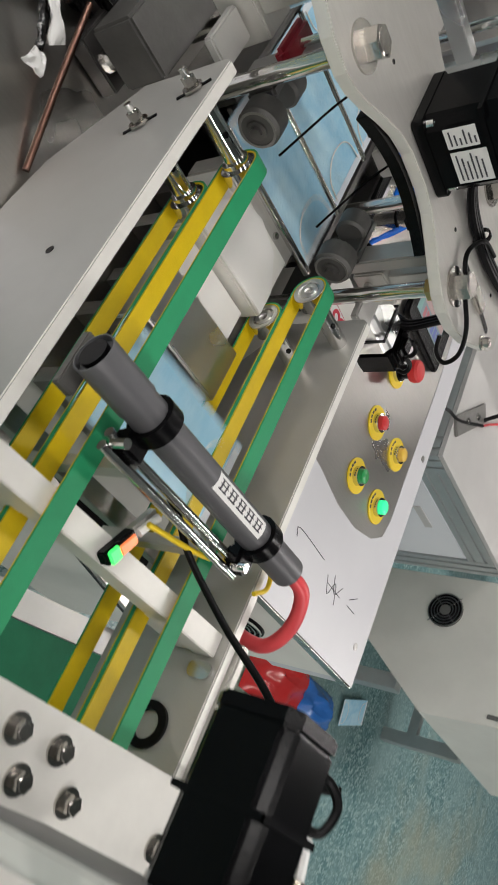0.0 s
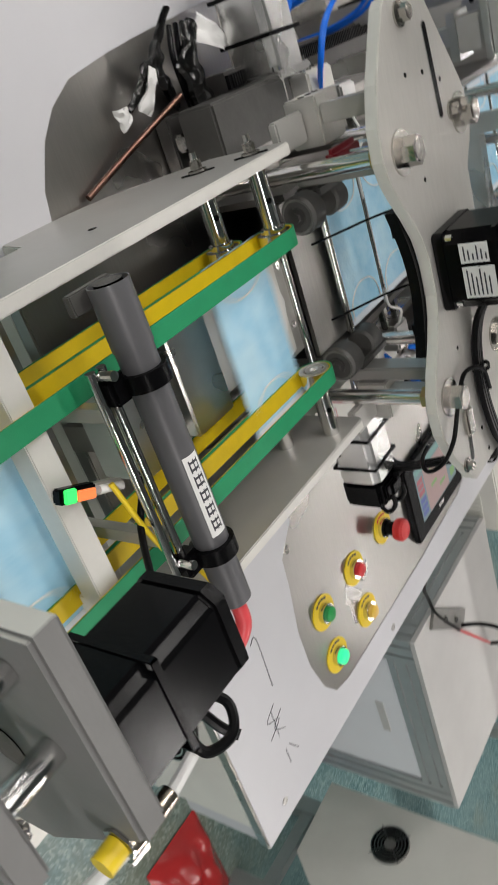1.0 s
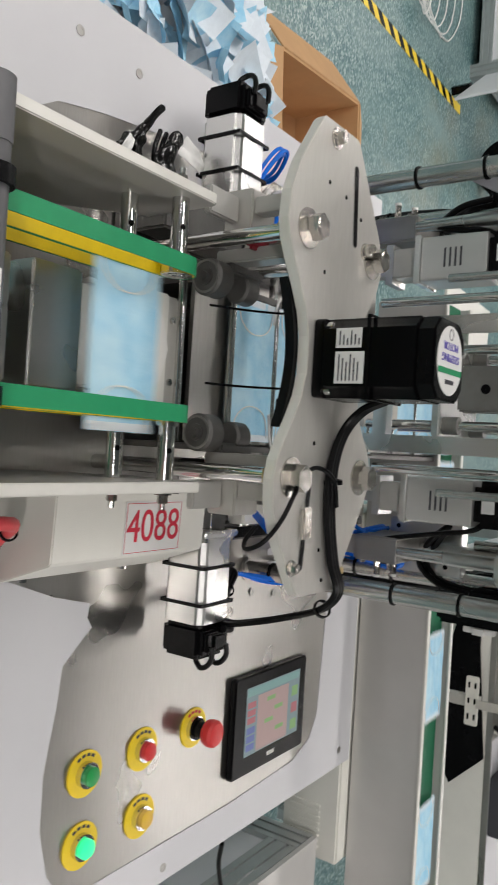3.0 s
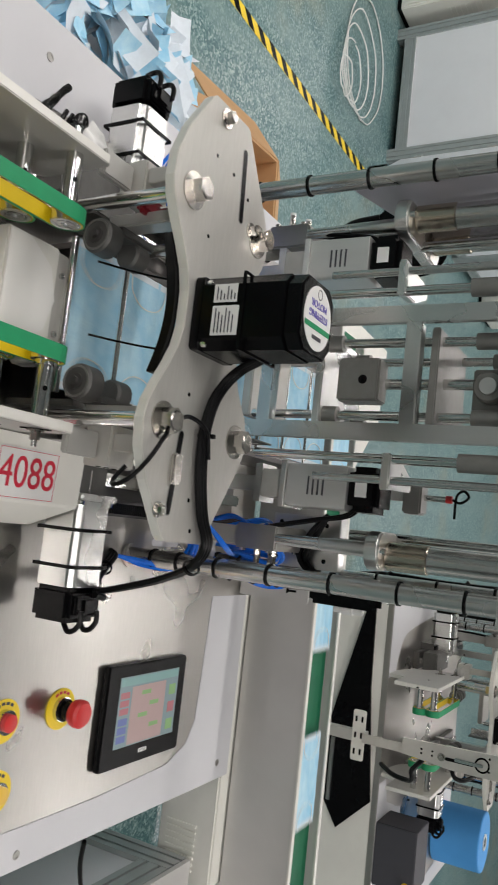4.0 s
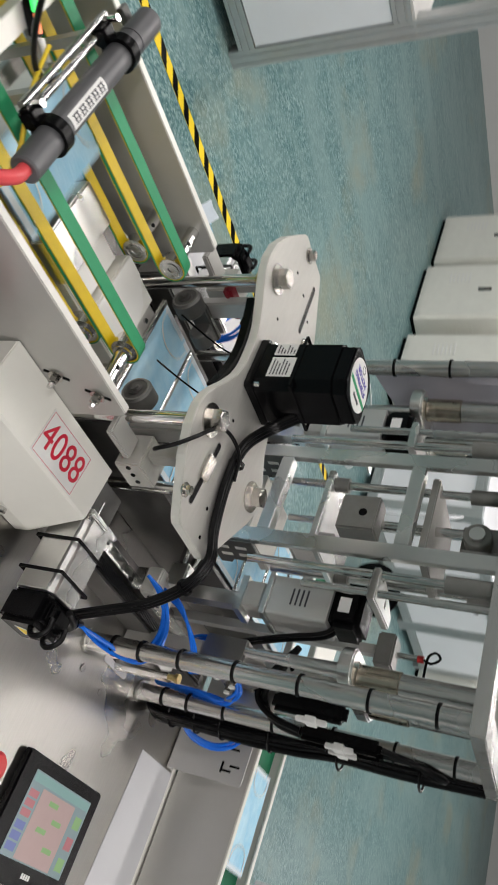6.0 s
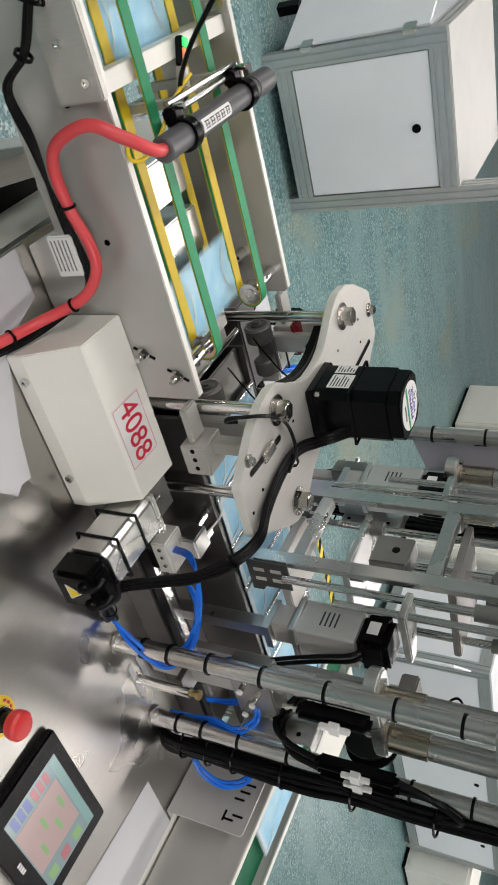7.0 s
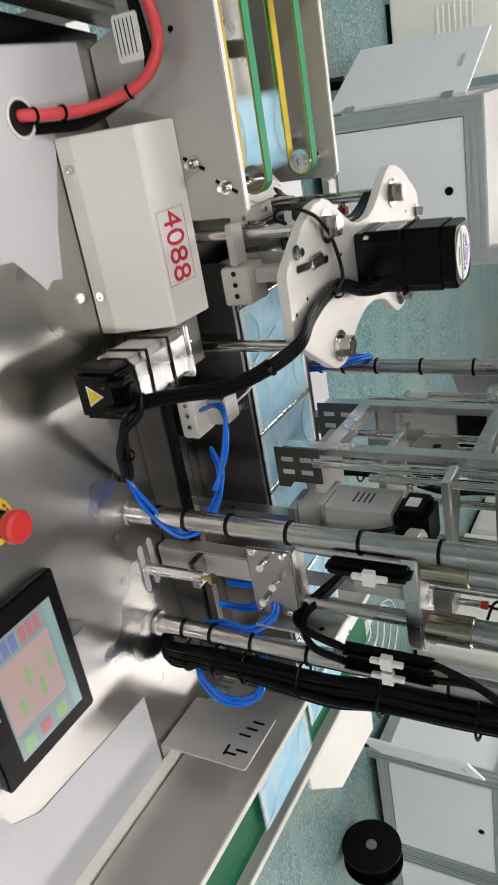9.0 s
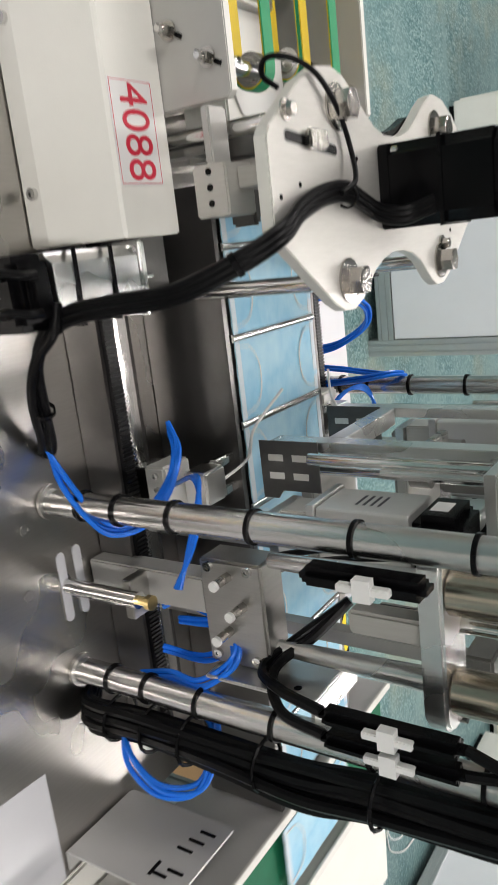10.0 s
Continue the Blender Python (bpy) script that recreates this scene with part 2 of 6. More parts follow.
def P(poly, lo, hi, axis="z", bevel=0.0):
    return prism(bmesh.new(), poly, lo, hi, axis, bevel)


def sheet(pts_fn, nu, nv, thick=0.0):
    """A bent sheet with u, v from 0 to 1."""
    bm = bmesh.new()
    g = [[bm.verts.new(pts_fn(i / nu, j / nv)) for j in range(nv + 1)] for i in range(nu + 1)]
    for i in range(nu):
        for j in range(nv):
            bm.faces.new((g[i][j], g[i + 1][j], g[i + 1][j + 1], g[i][j + 1]))
    if thick:
        bmesh.ops.recalc_face_normals(bm, faces=bm.faces)
        bmesh.ops.solidify(bm, geom=bm.faces[:], thickness=thick)
    return bm


def bolt(parent, at, axis, r=0.008, h=0.008, washer=1.7, mat=None, name="bolt"):
    """A hex bolt with its washer, head along axis."""
    a, p = Vector(axis).normalized(), Vector(at)
    bm = cyl(bmesh.new(), p, p + a * 0.002, r * washer, 18)
    cyl(bm, p + a * 0.002, p + a * (0.002 + h), r, 6)
    cyl(bm, p + a * (0.002 + h), p + a * (0.003 + h), r * 0.8, 16, r * 0.7)
    return part(name, bm, mat or BOLT, parent)


def socket_screw(parent, at, axis, r=0.004, h=0.004, mat=None):
    a, p = Vector(axis).normalized(), Vector(at)
    bm = cyl(bmesh.new(), p, p + a * h * 0.7, r, 14)
    ring(bm, p + a * h * 0.7, p + a * h, r, r * 0.5, 14)
    return part("screw", bm, mat or CHROME, parent)


def arc(cx, cy, r, a0, a1, n=8):
    return [(cx + r * math.cos(radians(a0 + (a1 - a0) * i / n)), cy + r * math.sin(radians(a0 + (a1 - a0) * i / n))) for i in range(n + 1)]


def rrect(x0, x1, y0, y1, r, n=5):
    return arc(x1 - r, y1 - r, r, 0, 90, n) + arc(x0 + r, y1 - r, r, 90, 180, n) + arc(x0 + r, y0 + r, r, 180, 270, n) + arc(x1 - r, y0 + r, r, 270, 360, n)


def lettering(parent, text, size, m, mat, name="lettering", depth=0.0004):
    cu = bpy.data.curves.new(name, "FONT")
    cu.body, cu.size, cu.extrude = text, size, depth
    cu.align_x, cu.align_y = "CENTER", "CENTER"
    tmp = new("tmp", cu)
    me = bpy.data.meshes.new_from_object(tmp)
    bpy.data.objects.remove(tmp)
    ob = new(name, me)
    me.materials.clear()
    me.materials.append(mat)
    ob.parent = parent
    ob.matrix_basis = m
    return ob


# ---- the hall ----
TOP = 0.80
floor = tagged(part("floor", B(-7.5, 7.5, -6, 14, -0.1, 0), FLOOR), "teal terrazzo factory floor with worn yellowish patches", "floor", kind="structure")
# unseen walls and dark ceiling, added to shape bounce and reflections
for i, (x0, x1, y0, y1) in enumerate(((-7.62, -7.5, -6, 14), (7.5, 7.62, -6, 14), (-7.5, 7.5, 14, 14.12), (-7.5, 7.5, -6.12, -6))):
    tagged(part("wall_" + ("west", "east", "north", "south")[i], B(x0, x1, y0, y1, 0, 3.4), WALLM), "plain white painted factory wall", "wall", kind="structure")
tagged(part("ceiling", B(-7.6, 7.6, -6.1, 14.1, 3.4, 3.5), CEILING), "dark grey ceiling added out of view", "ceiling", kind="structure")


def ceiling_lamp(x, y, watts):
    t = thing("ceiling_lamp", "unseen twin-tube batten placed overhead for highlights and fill light", "lamp", (x, y, 3.1), "ceiling lamps", turn=90)
    part("housing", B(-0.09, 0.09, -0.62, 0.62, 0.03, 0.10, 0.004), WHITE, t)
    for s in (-0.045, 0.045):
        part("tube", C((s, -0.6, 0.005), (s, 0.6, 0.005), 0.016, 12), LAMP, t, smooth=True)
    for s in (-0.5, 0.5):
        part("hanger", C((0, s, 0.10), (0, s, 0.30), 0.004, 8), CHROME, t)
    la = bpy.data.lights.new("lamp", "AREA")
    la.shape, la.size, la.size_y, la.energy, la.color = "RECTANGLE", 0.22, 1.24, watts, (1.0, 0.95, 0.925)
    ob = new("lamp_light", la)
    ob.matrix_basis = pose(x, y, 3.07, 0, 0, 90)
    return t


# rows 2.8 and 0.5 follow highlights in the steel, the others are added fill
for y, watts, xs in ((2.8, 15, (-3.4, -2.0)), (2.8, 11.5, (-0.6, 0.8, 2.2, 3.6)), (0.5, 20, (-4.6, -3.2, -1.8)), (-0.6, 11, (-2.4, -1.0)), (0.3, 29, (2.6, 4.0)), (-2.6, 37, (-4.4, -1.8, 0.8, 3.4)), (5.8, 38, (-4.4, -1.8, 0.8, 3.4)), (9.5, 34, (-4.0, -0.5, 3.0))):
    for x in xs:
        ceiling_lamp(x, y, 1.07 * watts)


def tape():
    t = thing("floor_tape", "yellow and black striped warning tape stuck on floor", "tape", (-1.82, 0, 0))
    bm = B(-0.025, 0.025, -2.5, 3.1, 0.0005, 0.002)
    part("band", bm, YELLOW_P, t)
    bm = bmesh.new()
    y = -2.48
    while y < 3.0:
        prism(bm, [(-0.025, y), (0.025, y + 0.05), (0.025, y + 0.10), (-0.025, y + 0.05)], 0.0021, 0.003)
        y += 0.11
    part("stripe", bm, BLACK, t)


tape()


# ---- the machine table ----
CX = -0.015   # centre line of the mask track


def plain_table(at, group=""):
    t = thing("machine_table", "stainless steel machine table partly covered in white protective film", "table", at, group)
    part("tabletop", P([(-0.45, -0.51), (0.735, -0.51), (0.735, 0.54), (-0.45, 0.54)], TOP - 0.02, TOP, "z", 0.002), STEEL, t)
    for n, a in (("front_skirt", (0.70, 0.733, -0.505, 0.535, TOP - 0.16, TOP - 0.0205)), ("back_skirt", (-0.448, -0.43, -0.505, 0.535, TOP - 0.16, TOP - 0.0205)),
                 ("near_skirt", (-0.43, 0.70, -0.508, -0.49, TOP - 0.7, TOP - 0.0205)), ("far_skirt", (-0.43, 0.70, 0.51, 0.538, TOP - 0.16, TOP - 0.0205))):
        part(n, B(*a, bevel=0.002), CREAM if n == "near_skirt" else FILM, t)
    for x in (-0.41, 0.66):
        for y in (-0.47, 0.49):
            part("leg", B(x - 0.02, x + 0.02, y - 0.02, y + 0.02, 0, TOP - 0.021), ALU_PROFILE, t)
    for y in (-0.47, 0.49):
        part("rail", B(-0.39, 0.64, y - 0.02, y + 0.02, 0.08, 0.12), ALU_PROFILE, t)
    for x in (-0.41, 0.66):
        part("rail", B(x - 0.02, x + 0.02, -0.45, 0.47, 0.08, 0.12), ALU_PROFILE, t)
    f = part("fan", C((0.527, -0.5085, 0.676), (0.527, -0.512, 0.676), 0.056, 32), BLACK, t, "round black fan with wire grille")
    for r in (0.052, 0.043, 0.034, 0.025, 0.016):
        part("grille_ring", ring(bmesh.new(), (0.527, -0.5125, 0.676), (0.527, -0.516, 0.676), r + 0.0013, r - 0.0013), CHROME, f)
    # film left on the top round the bare steel
    f1 = [(0.165, -0.508), (0.733, -0.508), (0.733, 0.538), (0.365, 0.538), (0.365, 0.40), (0.60, 0.385), (0.64, 0.36), (0.665, 0.30), (0.675, 0.1), (0.675, -0.22), (0.665, -0.26), (0.63, -0.285), (0.57, -0.30), (0.5, -0.30), (0.42, -0.285), (0.373, -0.28), (0.345, -0.25), (0.332, -0.234), (0.318, -0.243), (0.300, -0.24), (0.285, -0.30), (0.262, -0.36), (0.245, -0.41), (0.165, -0.44)]
    part("protective_film", P(f1, TOP + 0.0003, TOP + 0.0012), FILM, t, "white protective film peeled back in a curve")
    f2 = [(-0.448, -0.508), (-0.17, -0.508), (-0.172, -0.435), (-0.215, -0.425), (-0.258, -0.40), (-0.283, -0.375), (-0.303, -0.34), (-0.316, -0.27), (-0.325, -0.20), (-0.337, -0.09), (-0.355, 0.09), (-0.36, 0.538), (-0.448, 0.538)]
    part("protective_film", P(f2, TOP + 0.0003, TOP + 0.0012), FILM, t, "white protective film peeled back in a curve")
    for x, y in ((0.36, -0.39), (0.30, 0.045), (0.33, 0.13), (0.34, 0.20), (0.70, -0.45), (0.712, -0.06), (-0.391, -0.211), (-0.398, -0.315), (-0.40, 0.06), (0.70, 0.49)):
        part("screw_hole", cyl(ring(bmesh.new(), (x, y, TOP + 0.0014), (x, y, TOP + 0.0022), 0.0065, 0.004, 16), (x, y, TOP + 0.0013), (x, y, TOP + 0.0018), 0.0041, 12), STEEL_DARK, t)
    return t


table = plain_table((0, 0, 0))


def scribble():
    """Pen marks on the film."""
    t = thing("pen_marks", "thin black pen marks scrawled on the protective film", "marks", (0, 0, TOP + 0.0014))
    for k, pts in enumerate((((0.43, -0.40), (0.43, -0.385), (0.52, -0.388)), ((0.545, -0.40), (0.56, -0.425), (0.575, -0.40), (0.59, -0.43)), ((0.55, -0.41), (0.60, -0.412)), ((0.565, -0.39), (0.58, -0.415), (0.60, -0.395)), ((0.63, -0.41), (0.66, -0.41)), ((0.63, -0.40), (0.655, -0.385)))):
        part("stroke", T([(x, y, 0) for x, y in pts], 0.0007, 5, 4), INK, t)


scribble()


# ---- belt conveyor ----
def stadium(y0, y1, z, r, n=10):
    return arc(y1, z, r, -90, 90, n) + arc(y0, z, r, 90, 270, n)


def belt_shell(x0, x1, y0, y1, z, r0, r1):
    bm = bmesh.new()
    a, b = stadium(y0, y1, z, r0), stadium(y0, y1, z, r1)
    V = [[bm.verts.new((x, y, zz)) for y, zz in L] for L in (a, b) for x in (x0, x1)]
    k = len(a)
    for i in range(k):
        j = (i + 1) % k
        for p, q in ((0, 1), (1, 3), (3, 2), (2, 0)):
            bm.faces.new((V[p][i], V[p][j], V[q][j], V[q][i]))
    bmesh.ops.recalc_face_normals(bm, faces=bm.faces)
    return bm


def side_plate(x0, x1, s, y0=-1.50, at=(0, 0, 0)):
    t = thing("conveyor_side_plate", "thick grey anodised side plate of the belt conveyor", "machine plate", at, group="conveyor side plates")
    edged(part("plate", P([(y0, 0.994), (-0.277, 0.994), (-0.271, 0.988), (-0.271, 0.89), (-0.36, 0.815), (-0.42, TOP + 0.0015), (-0.50, TOP + 0.0015), (-0.52, TOP + 0.055), (y0, TOP + 0.055)], x0, x1, "x", 0.0012), SIDE, t), PLATE_EDGE, "x")
    xf = x1 if s > 0 else x0
    for y, z, a in ((-0.310, 0.971, 60), (-0.343, 0.928, 60)):
        d = Vector((0, math.cos(radians(a)), math.sin(radians(a)))) * 0.017
        c = Vector((xf, y, z))
        bm = tube(bmesh.new(), [c - d - Vector((s * 0.002, 0, 0)), c + d - Vector((s * 0.002, 0, 0))], 0.0035, 10, straight=True)
        part("slot", bm, BLACK, t)
        bolt(t, (xf + s * 0.0015, y, z), (s, 0, 0), 0.006, 0.009, 1.6)
        part("stud", C((xf + s * 0.0126, y, z), (xf + s * 0.020, y, z), 0.0035, 12), CHROME, t)
    for y, z in ((-0.50, 0.93), (-0.66, 0.94)):
        part("hole", C((xf - s * 0.003, y, z), (xf + s * 0.0006, y, z), 0.004, 12), BLACK, t)
    return t


side_plate(0.130, 0.142, 1)
side_plate(-0.187, -0.175, -1)


def pulley(parent, x0, x1, y, z, xs):
    """A flanged pulley with its bearing, on a shaft from the side plate at xs."""
    bm = cyl(bmesh.new(), (x0, y, z), (x1, y, z), 0.0175, 28)
    part("pulley", bm, CHROME, parent, smooth=True)
    xo = x0 - 0.0015 if xs > x0 else x1 + 0.0015
    xi = x0 if xs > x0 else x1
    bm = ring(bmesh.new(), (xi, y, z), (xo, y, z), 0.017, 0.0125)
    ring(bm, (xi, y, z), (xo, y, z), 0.0095, 0.005)
    part("bearing", bm, ALU, parent, smooth=True)
    part("shaft", cyl(C((x1 if xs > x0 else x0, y, z), (xs, y, z), 0.0095, 20), ((x1 if xs > x0 else x0), y, z), ((x1 if xs > x0 else x0) + (0.006 if xs > x0 else -0.006), y, z), 0.013, 20), CHROME, parent, smooth=True)
    part("grub_hole", C((0.5 * (x1 + xs) if xs > x0 else 0.5 * (x0 + xs), y - 0.004, z + 0.0075), (0.5 * (x1 + xs) if xs > x0 else 0.5 * (x0 + xs), y - 0.0045, z + 0.0092), 0.003, 10), BLACK, parent)


def conveyor(ye=-1.46, at=(0, 0, 0)):
    t = thing("belt_conveyor", "twin belt conveyor with green and yellow belts on chrome pulleys", "conveyor", at, "belt conveyors")
    for x0, x1, xs in ((0.048, 0.0665, 0.130), (-0.1105, -0.092, -0.175)):
        for y, z in ((-0.308, 0.970), (-0.342, 0.927)):
            part("belt", belt_shell(x0, x1, ye, y, z, 0.0195, 0.0212), GREEN, t, "green outer face of the belt")
            part("belt_lining", belt_shell(x0 + 0.0004, x1 - 0.0004, ye, y, z, 0.0178, 0.0194), YELLOW, t, "yellow inner face of the belt")
            pulley(t, x0 + 0.001, x1 - 0.001, y, z, xs)
            pulley(t, x0 + 0.001, x1 - 0.001, ye, z, xs)
        if ye < -1:
            part("backing_rail", B(min(0.5 * (x0 + x1), xs), max(0.5 * (x0 + x1), xs), -0.680, -0.662, 0.935, 0.9595, bevel=0.001), PLATE_EDGE, t)
            part("grommet", ring(bmesh.new(), (xs, -0.752, 0.946), (xs - math.copysign(0.004, xs), -0.752, 0.946), 0.021, 0.013, 28), BLACK, t)
            part("slot_tab", P(rrect(-0.703, -0.687, 0.962, 0.988, 0.0078), xs - math.copysign(0.003, xs), xs, "x"), CHROME, t)
    if ye < -1:
        for y in (-0.60, -1.2):
            part("tie_bar", B(-0.1745, 0.1295, y - 0.01, y + 0.01, 0.872, 0.885, bevel=0.001), STEEL_DARK, t)
    return t


conveyor()


def lower_conveyor():
    """Wide green belt that crosses below the twin belts."""
    t = thing("lower_conveyor", "wide dark green belt conveyor crossing below the twin belts", "conveyor", (0.05, -0.70, 0), turn=8)
    part("belt", B(-0.36, 0.24, -0.62, -0.006, 0.692, 0.700), GREEN_DARK, t)
    part("near_rail", B(-0.36, 0.24, -0.005, 0.028, 0.64, 0.706, bevel=0.001), SIDE, t)
    part("far_rail", B(-0.36, 0.24, -0.66, -0.621, 0.64, 0.706, bevel=0.001), SIDE, t)
    part("roller", C((0.24, -0.62, 0.672), (0.24, -0.006, 0.672), 0.022, 20), CHROME, t, smooth=True)
    part("roller", C((-0.36, -0.62, 0.672), (-0.36, -0.006, 0.672), 0.022, 20), CHROME, t, smooth=True)
    for x in (-0.30, 0.18):
        for y in (0.005, -0.65):
            part("leg", B(x - 0.015, x + 0.015, y, y + 0.02, 0, 0.6395), ALU_PROFILE, t)


lower_conveyor()


# ---- ear-loop feeding plate with its motor ----
def mounting_plate():
    t = thing("mounting_plate", "thick bow-tie shaped aluminium mounting plate with curved waist", "machine plate")
    cx = -0.015
    half_near = [(0.264, -0.214), (0.258, -0.222), (0.20, -0.262), (0.165, -0.277), (0.135, -0.280), (0.115, -0.275), (0.095, -0.264), (0.07, -0.247), (0.045, -0.233), (0.02, -0.226)]
    half_far = [(0.015, -0.105), (0.04, -0.100), (0.065, -0.090), (0.085, -0.076), (0.10, -0.064), (0.12, -0.056), (0.145, -0.057), (0.165, -0.066), (0.262, -0.132), (0.265, -0.138)]
    near = [(cx + x, y) for x, y in half_near] + [(cx - x, y) for x, y in reversed(half_near)]
    far = [(cx - x, y) for x, y in reversed(half_far)] + [(cx + x, y) for x, y in half_far]
    edged(part("plate", P(near + far, 1.078, 1.091, "z", 0.001), PLATE, t), PLATE_EDGE, "z")
    for x, y, r in ((-0.148, -0.240, 0.0145), (0.118, -0.245, 0.0145), (0.118, -0.085, 0.0145), (-0.148, -0.085, 0.0145), (-0.262, -0.19, 0.008), (0.215, -0.235, 0.006), (-0.155, -0.105, 0.007)):
        bolt(t, (x, y, 1.091), (0, 0, 1), r, r * 1.15, 1.5)
    for pts in (((-0.243, -0.138), (-0.159, -0.132)), ((0.128, -0.206), (0.215, -0.215))):
        (xa, ya), (xb, yb) = pts
        a = math.degrees(math.atan2(yb - ya, xb - xa))
        part("slot", P(arc(xb, yb, 0.0058, a - 90, a + 90) + arc(xa, ya, 0.0058, a + 90, a + 270), 1.0906, 1.0914), CAST, t)
        part("slot_gap", P(arc(xb, yb, 0.0044, a - 90, a + 90) + arc(xa, ya, 0.0044, a + 90, a + 270), 1.0908, 1.0917), BLACK, t)
    for x, y in ((-0.205, -0.16), (-0.21, -0.20), (-0.19, -0.12), (-0.11, -0.20), (0.20, -0.175), (0.235, -0.165), (0.08, -0.2)):
        part("hole", C((x, y, 1.089), (x, y, 1.0915), 0.0025, 10), BLACK, t)
    part("slot_clamp", B(0.150, 0.185, -0.222, -0.205, 1.0915, 1.098, bevel=0.002), BOLT, t)
    for x, y in ((-0.148, -0.240), (0.118, -0.245), (0.118, -0.085), (-0.148, -0.085)):
        part("stand_off", C((x, y, TOP), (x, y, 1.078), 0.009, 20), CHROME, t, smooth=True)
        part("nut", C((x, y, 1.062), (x, y, 1.078), 0.013, 6), BRASS, t)
    return t


mounting_plate()


def under_plate():
    """Loop-forming rollers and blocks that hang under the plate."""
    for x, s in ((0.075, 1), (-0.105, -1)):
        t = thing("loop_roller", "dark cast roller arm hung beneath the mounting plate", "roller", (x, -0.235, 0.962), "loop rollers")
        part("drum", C((0, -0.012, 0), (0, 0.016, 0), 0.022, 28, bevel=0.003), ROLLER, t, smooth=True)
        part("rim", ring(bmesh.new(), (0, -0.0125, 0), (0, -0.0135, 0), 0.0195, 0.017), CAST, t, smooth=True)
        part("hub", cyl(C((0, -0.0122, 0), (0, -0.015, 0), 0.010, 20), (0, -0.015, 0), (0, -0.019, 0), 0.006, 6), DARK_STEEL, t)
        part("arm", B(0.016 * s - 0.006, 0.016 * s + 0.006, 0.0165, 0.085, -0.016, 0.016, bevel=0.003), ROLLER, t)
        part("drum", C((0.002, 0.048, 0), (0.002, 0.076, 0), 0.018, 24, bevel=0.003), ROLLER, t, smooth=True)
        part("hanger", B(0.03 * s - 0.008, 0.03 * s + 0.008, 0.02, 0.05, -0.012, 0.1155, bevel=0.002), SIDE, t)
        part("link", B(min(0.016 * s, 0.03 * s), max(0.016 * s, 0.03 * s), 0.025, 0.045, -0.008, 0.008), SIDE, t)
    for x, s in ((0.150, 1), (-0.185, -1)):
        t = thing("guide_block", "grey aluminium block with three dark holes", "machine block", (x, -0.165, 0.955), "guide blocks")
        part("block", B(-0.03, 0.02, -0.045, 0.005, 0, 0.04, bevel=0.002), PLATE, t)
        for k in range(3):
            part("hole", C((0.018 * s if s > 0 else -0.028, -0.038 + 0.015 * k, 0.02), (0.021 if s > 0 else -0.031, -0.038 + 0.015 * k, 0.02), 0.0035, 12), BLACK, t)
        part("stem", B(-0.02, 0.0, -0.04, -0.02, 0.0402, 0.1225, bevel=0.001), PLATE, t)
        part("arm", B(-0.02, 0.012, -0.10, -0.0455, 0.012, 0.022, bevel=0.002), SIDE, t)
    t = thing("loop_belt", "black curved drive belt below the plate edge", "belt")
    part("band", P([(-0.095 + 0.16 * i / 12, -0.253 + 0.021 * math.sin(math.pi * i / 12)) for i in range(13)] + [(0.065 - 0.16 * i / 12, -0.240 + 0.016 * math.sin(math.pi * i / 12)) for i in range(13)], 1.066, 1.0775), BLACK, t)
    for x in (-0.07, 0.04):
        part("clip", B(x - 0.006, x + 0.006, -0.235, -0.215, 1.060, 1.0775), BLACK, t)
    for x in (-0.074, 0.016):
        t = thing("guide_wire", "thin black spring wire bent over the masks", "wire", group="guide wires")
        part("wire", T([(x, -0.140, 1.077), (x, -0.150, 1.04), (x + 0.001, -0.175, 1.01), (x + 0.002, -0.21, 0.987), (x + 0.002, -0.244, 0.968)], 0.0014, 6), BLACK, t)
    t = thing("red_marker", "dark red plastic tag on the far arm", "tag", (-0.15, -0.20, 1.0))
    part("tag", B(-0.012, 0.012, -0.03, 0.03, 0, 0.014, bevel=0.005), material("dark_red", (0.22, 0.01, 0.02), 0.45), t)
    part("pin", C((0, 0, 0.0142), (0, 0, 0.078), 0.004, 12), CHROME, t)


under_plate()


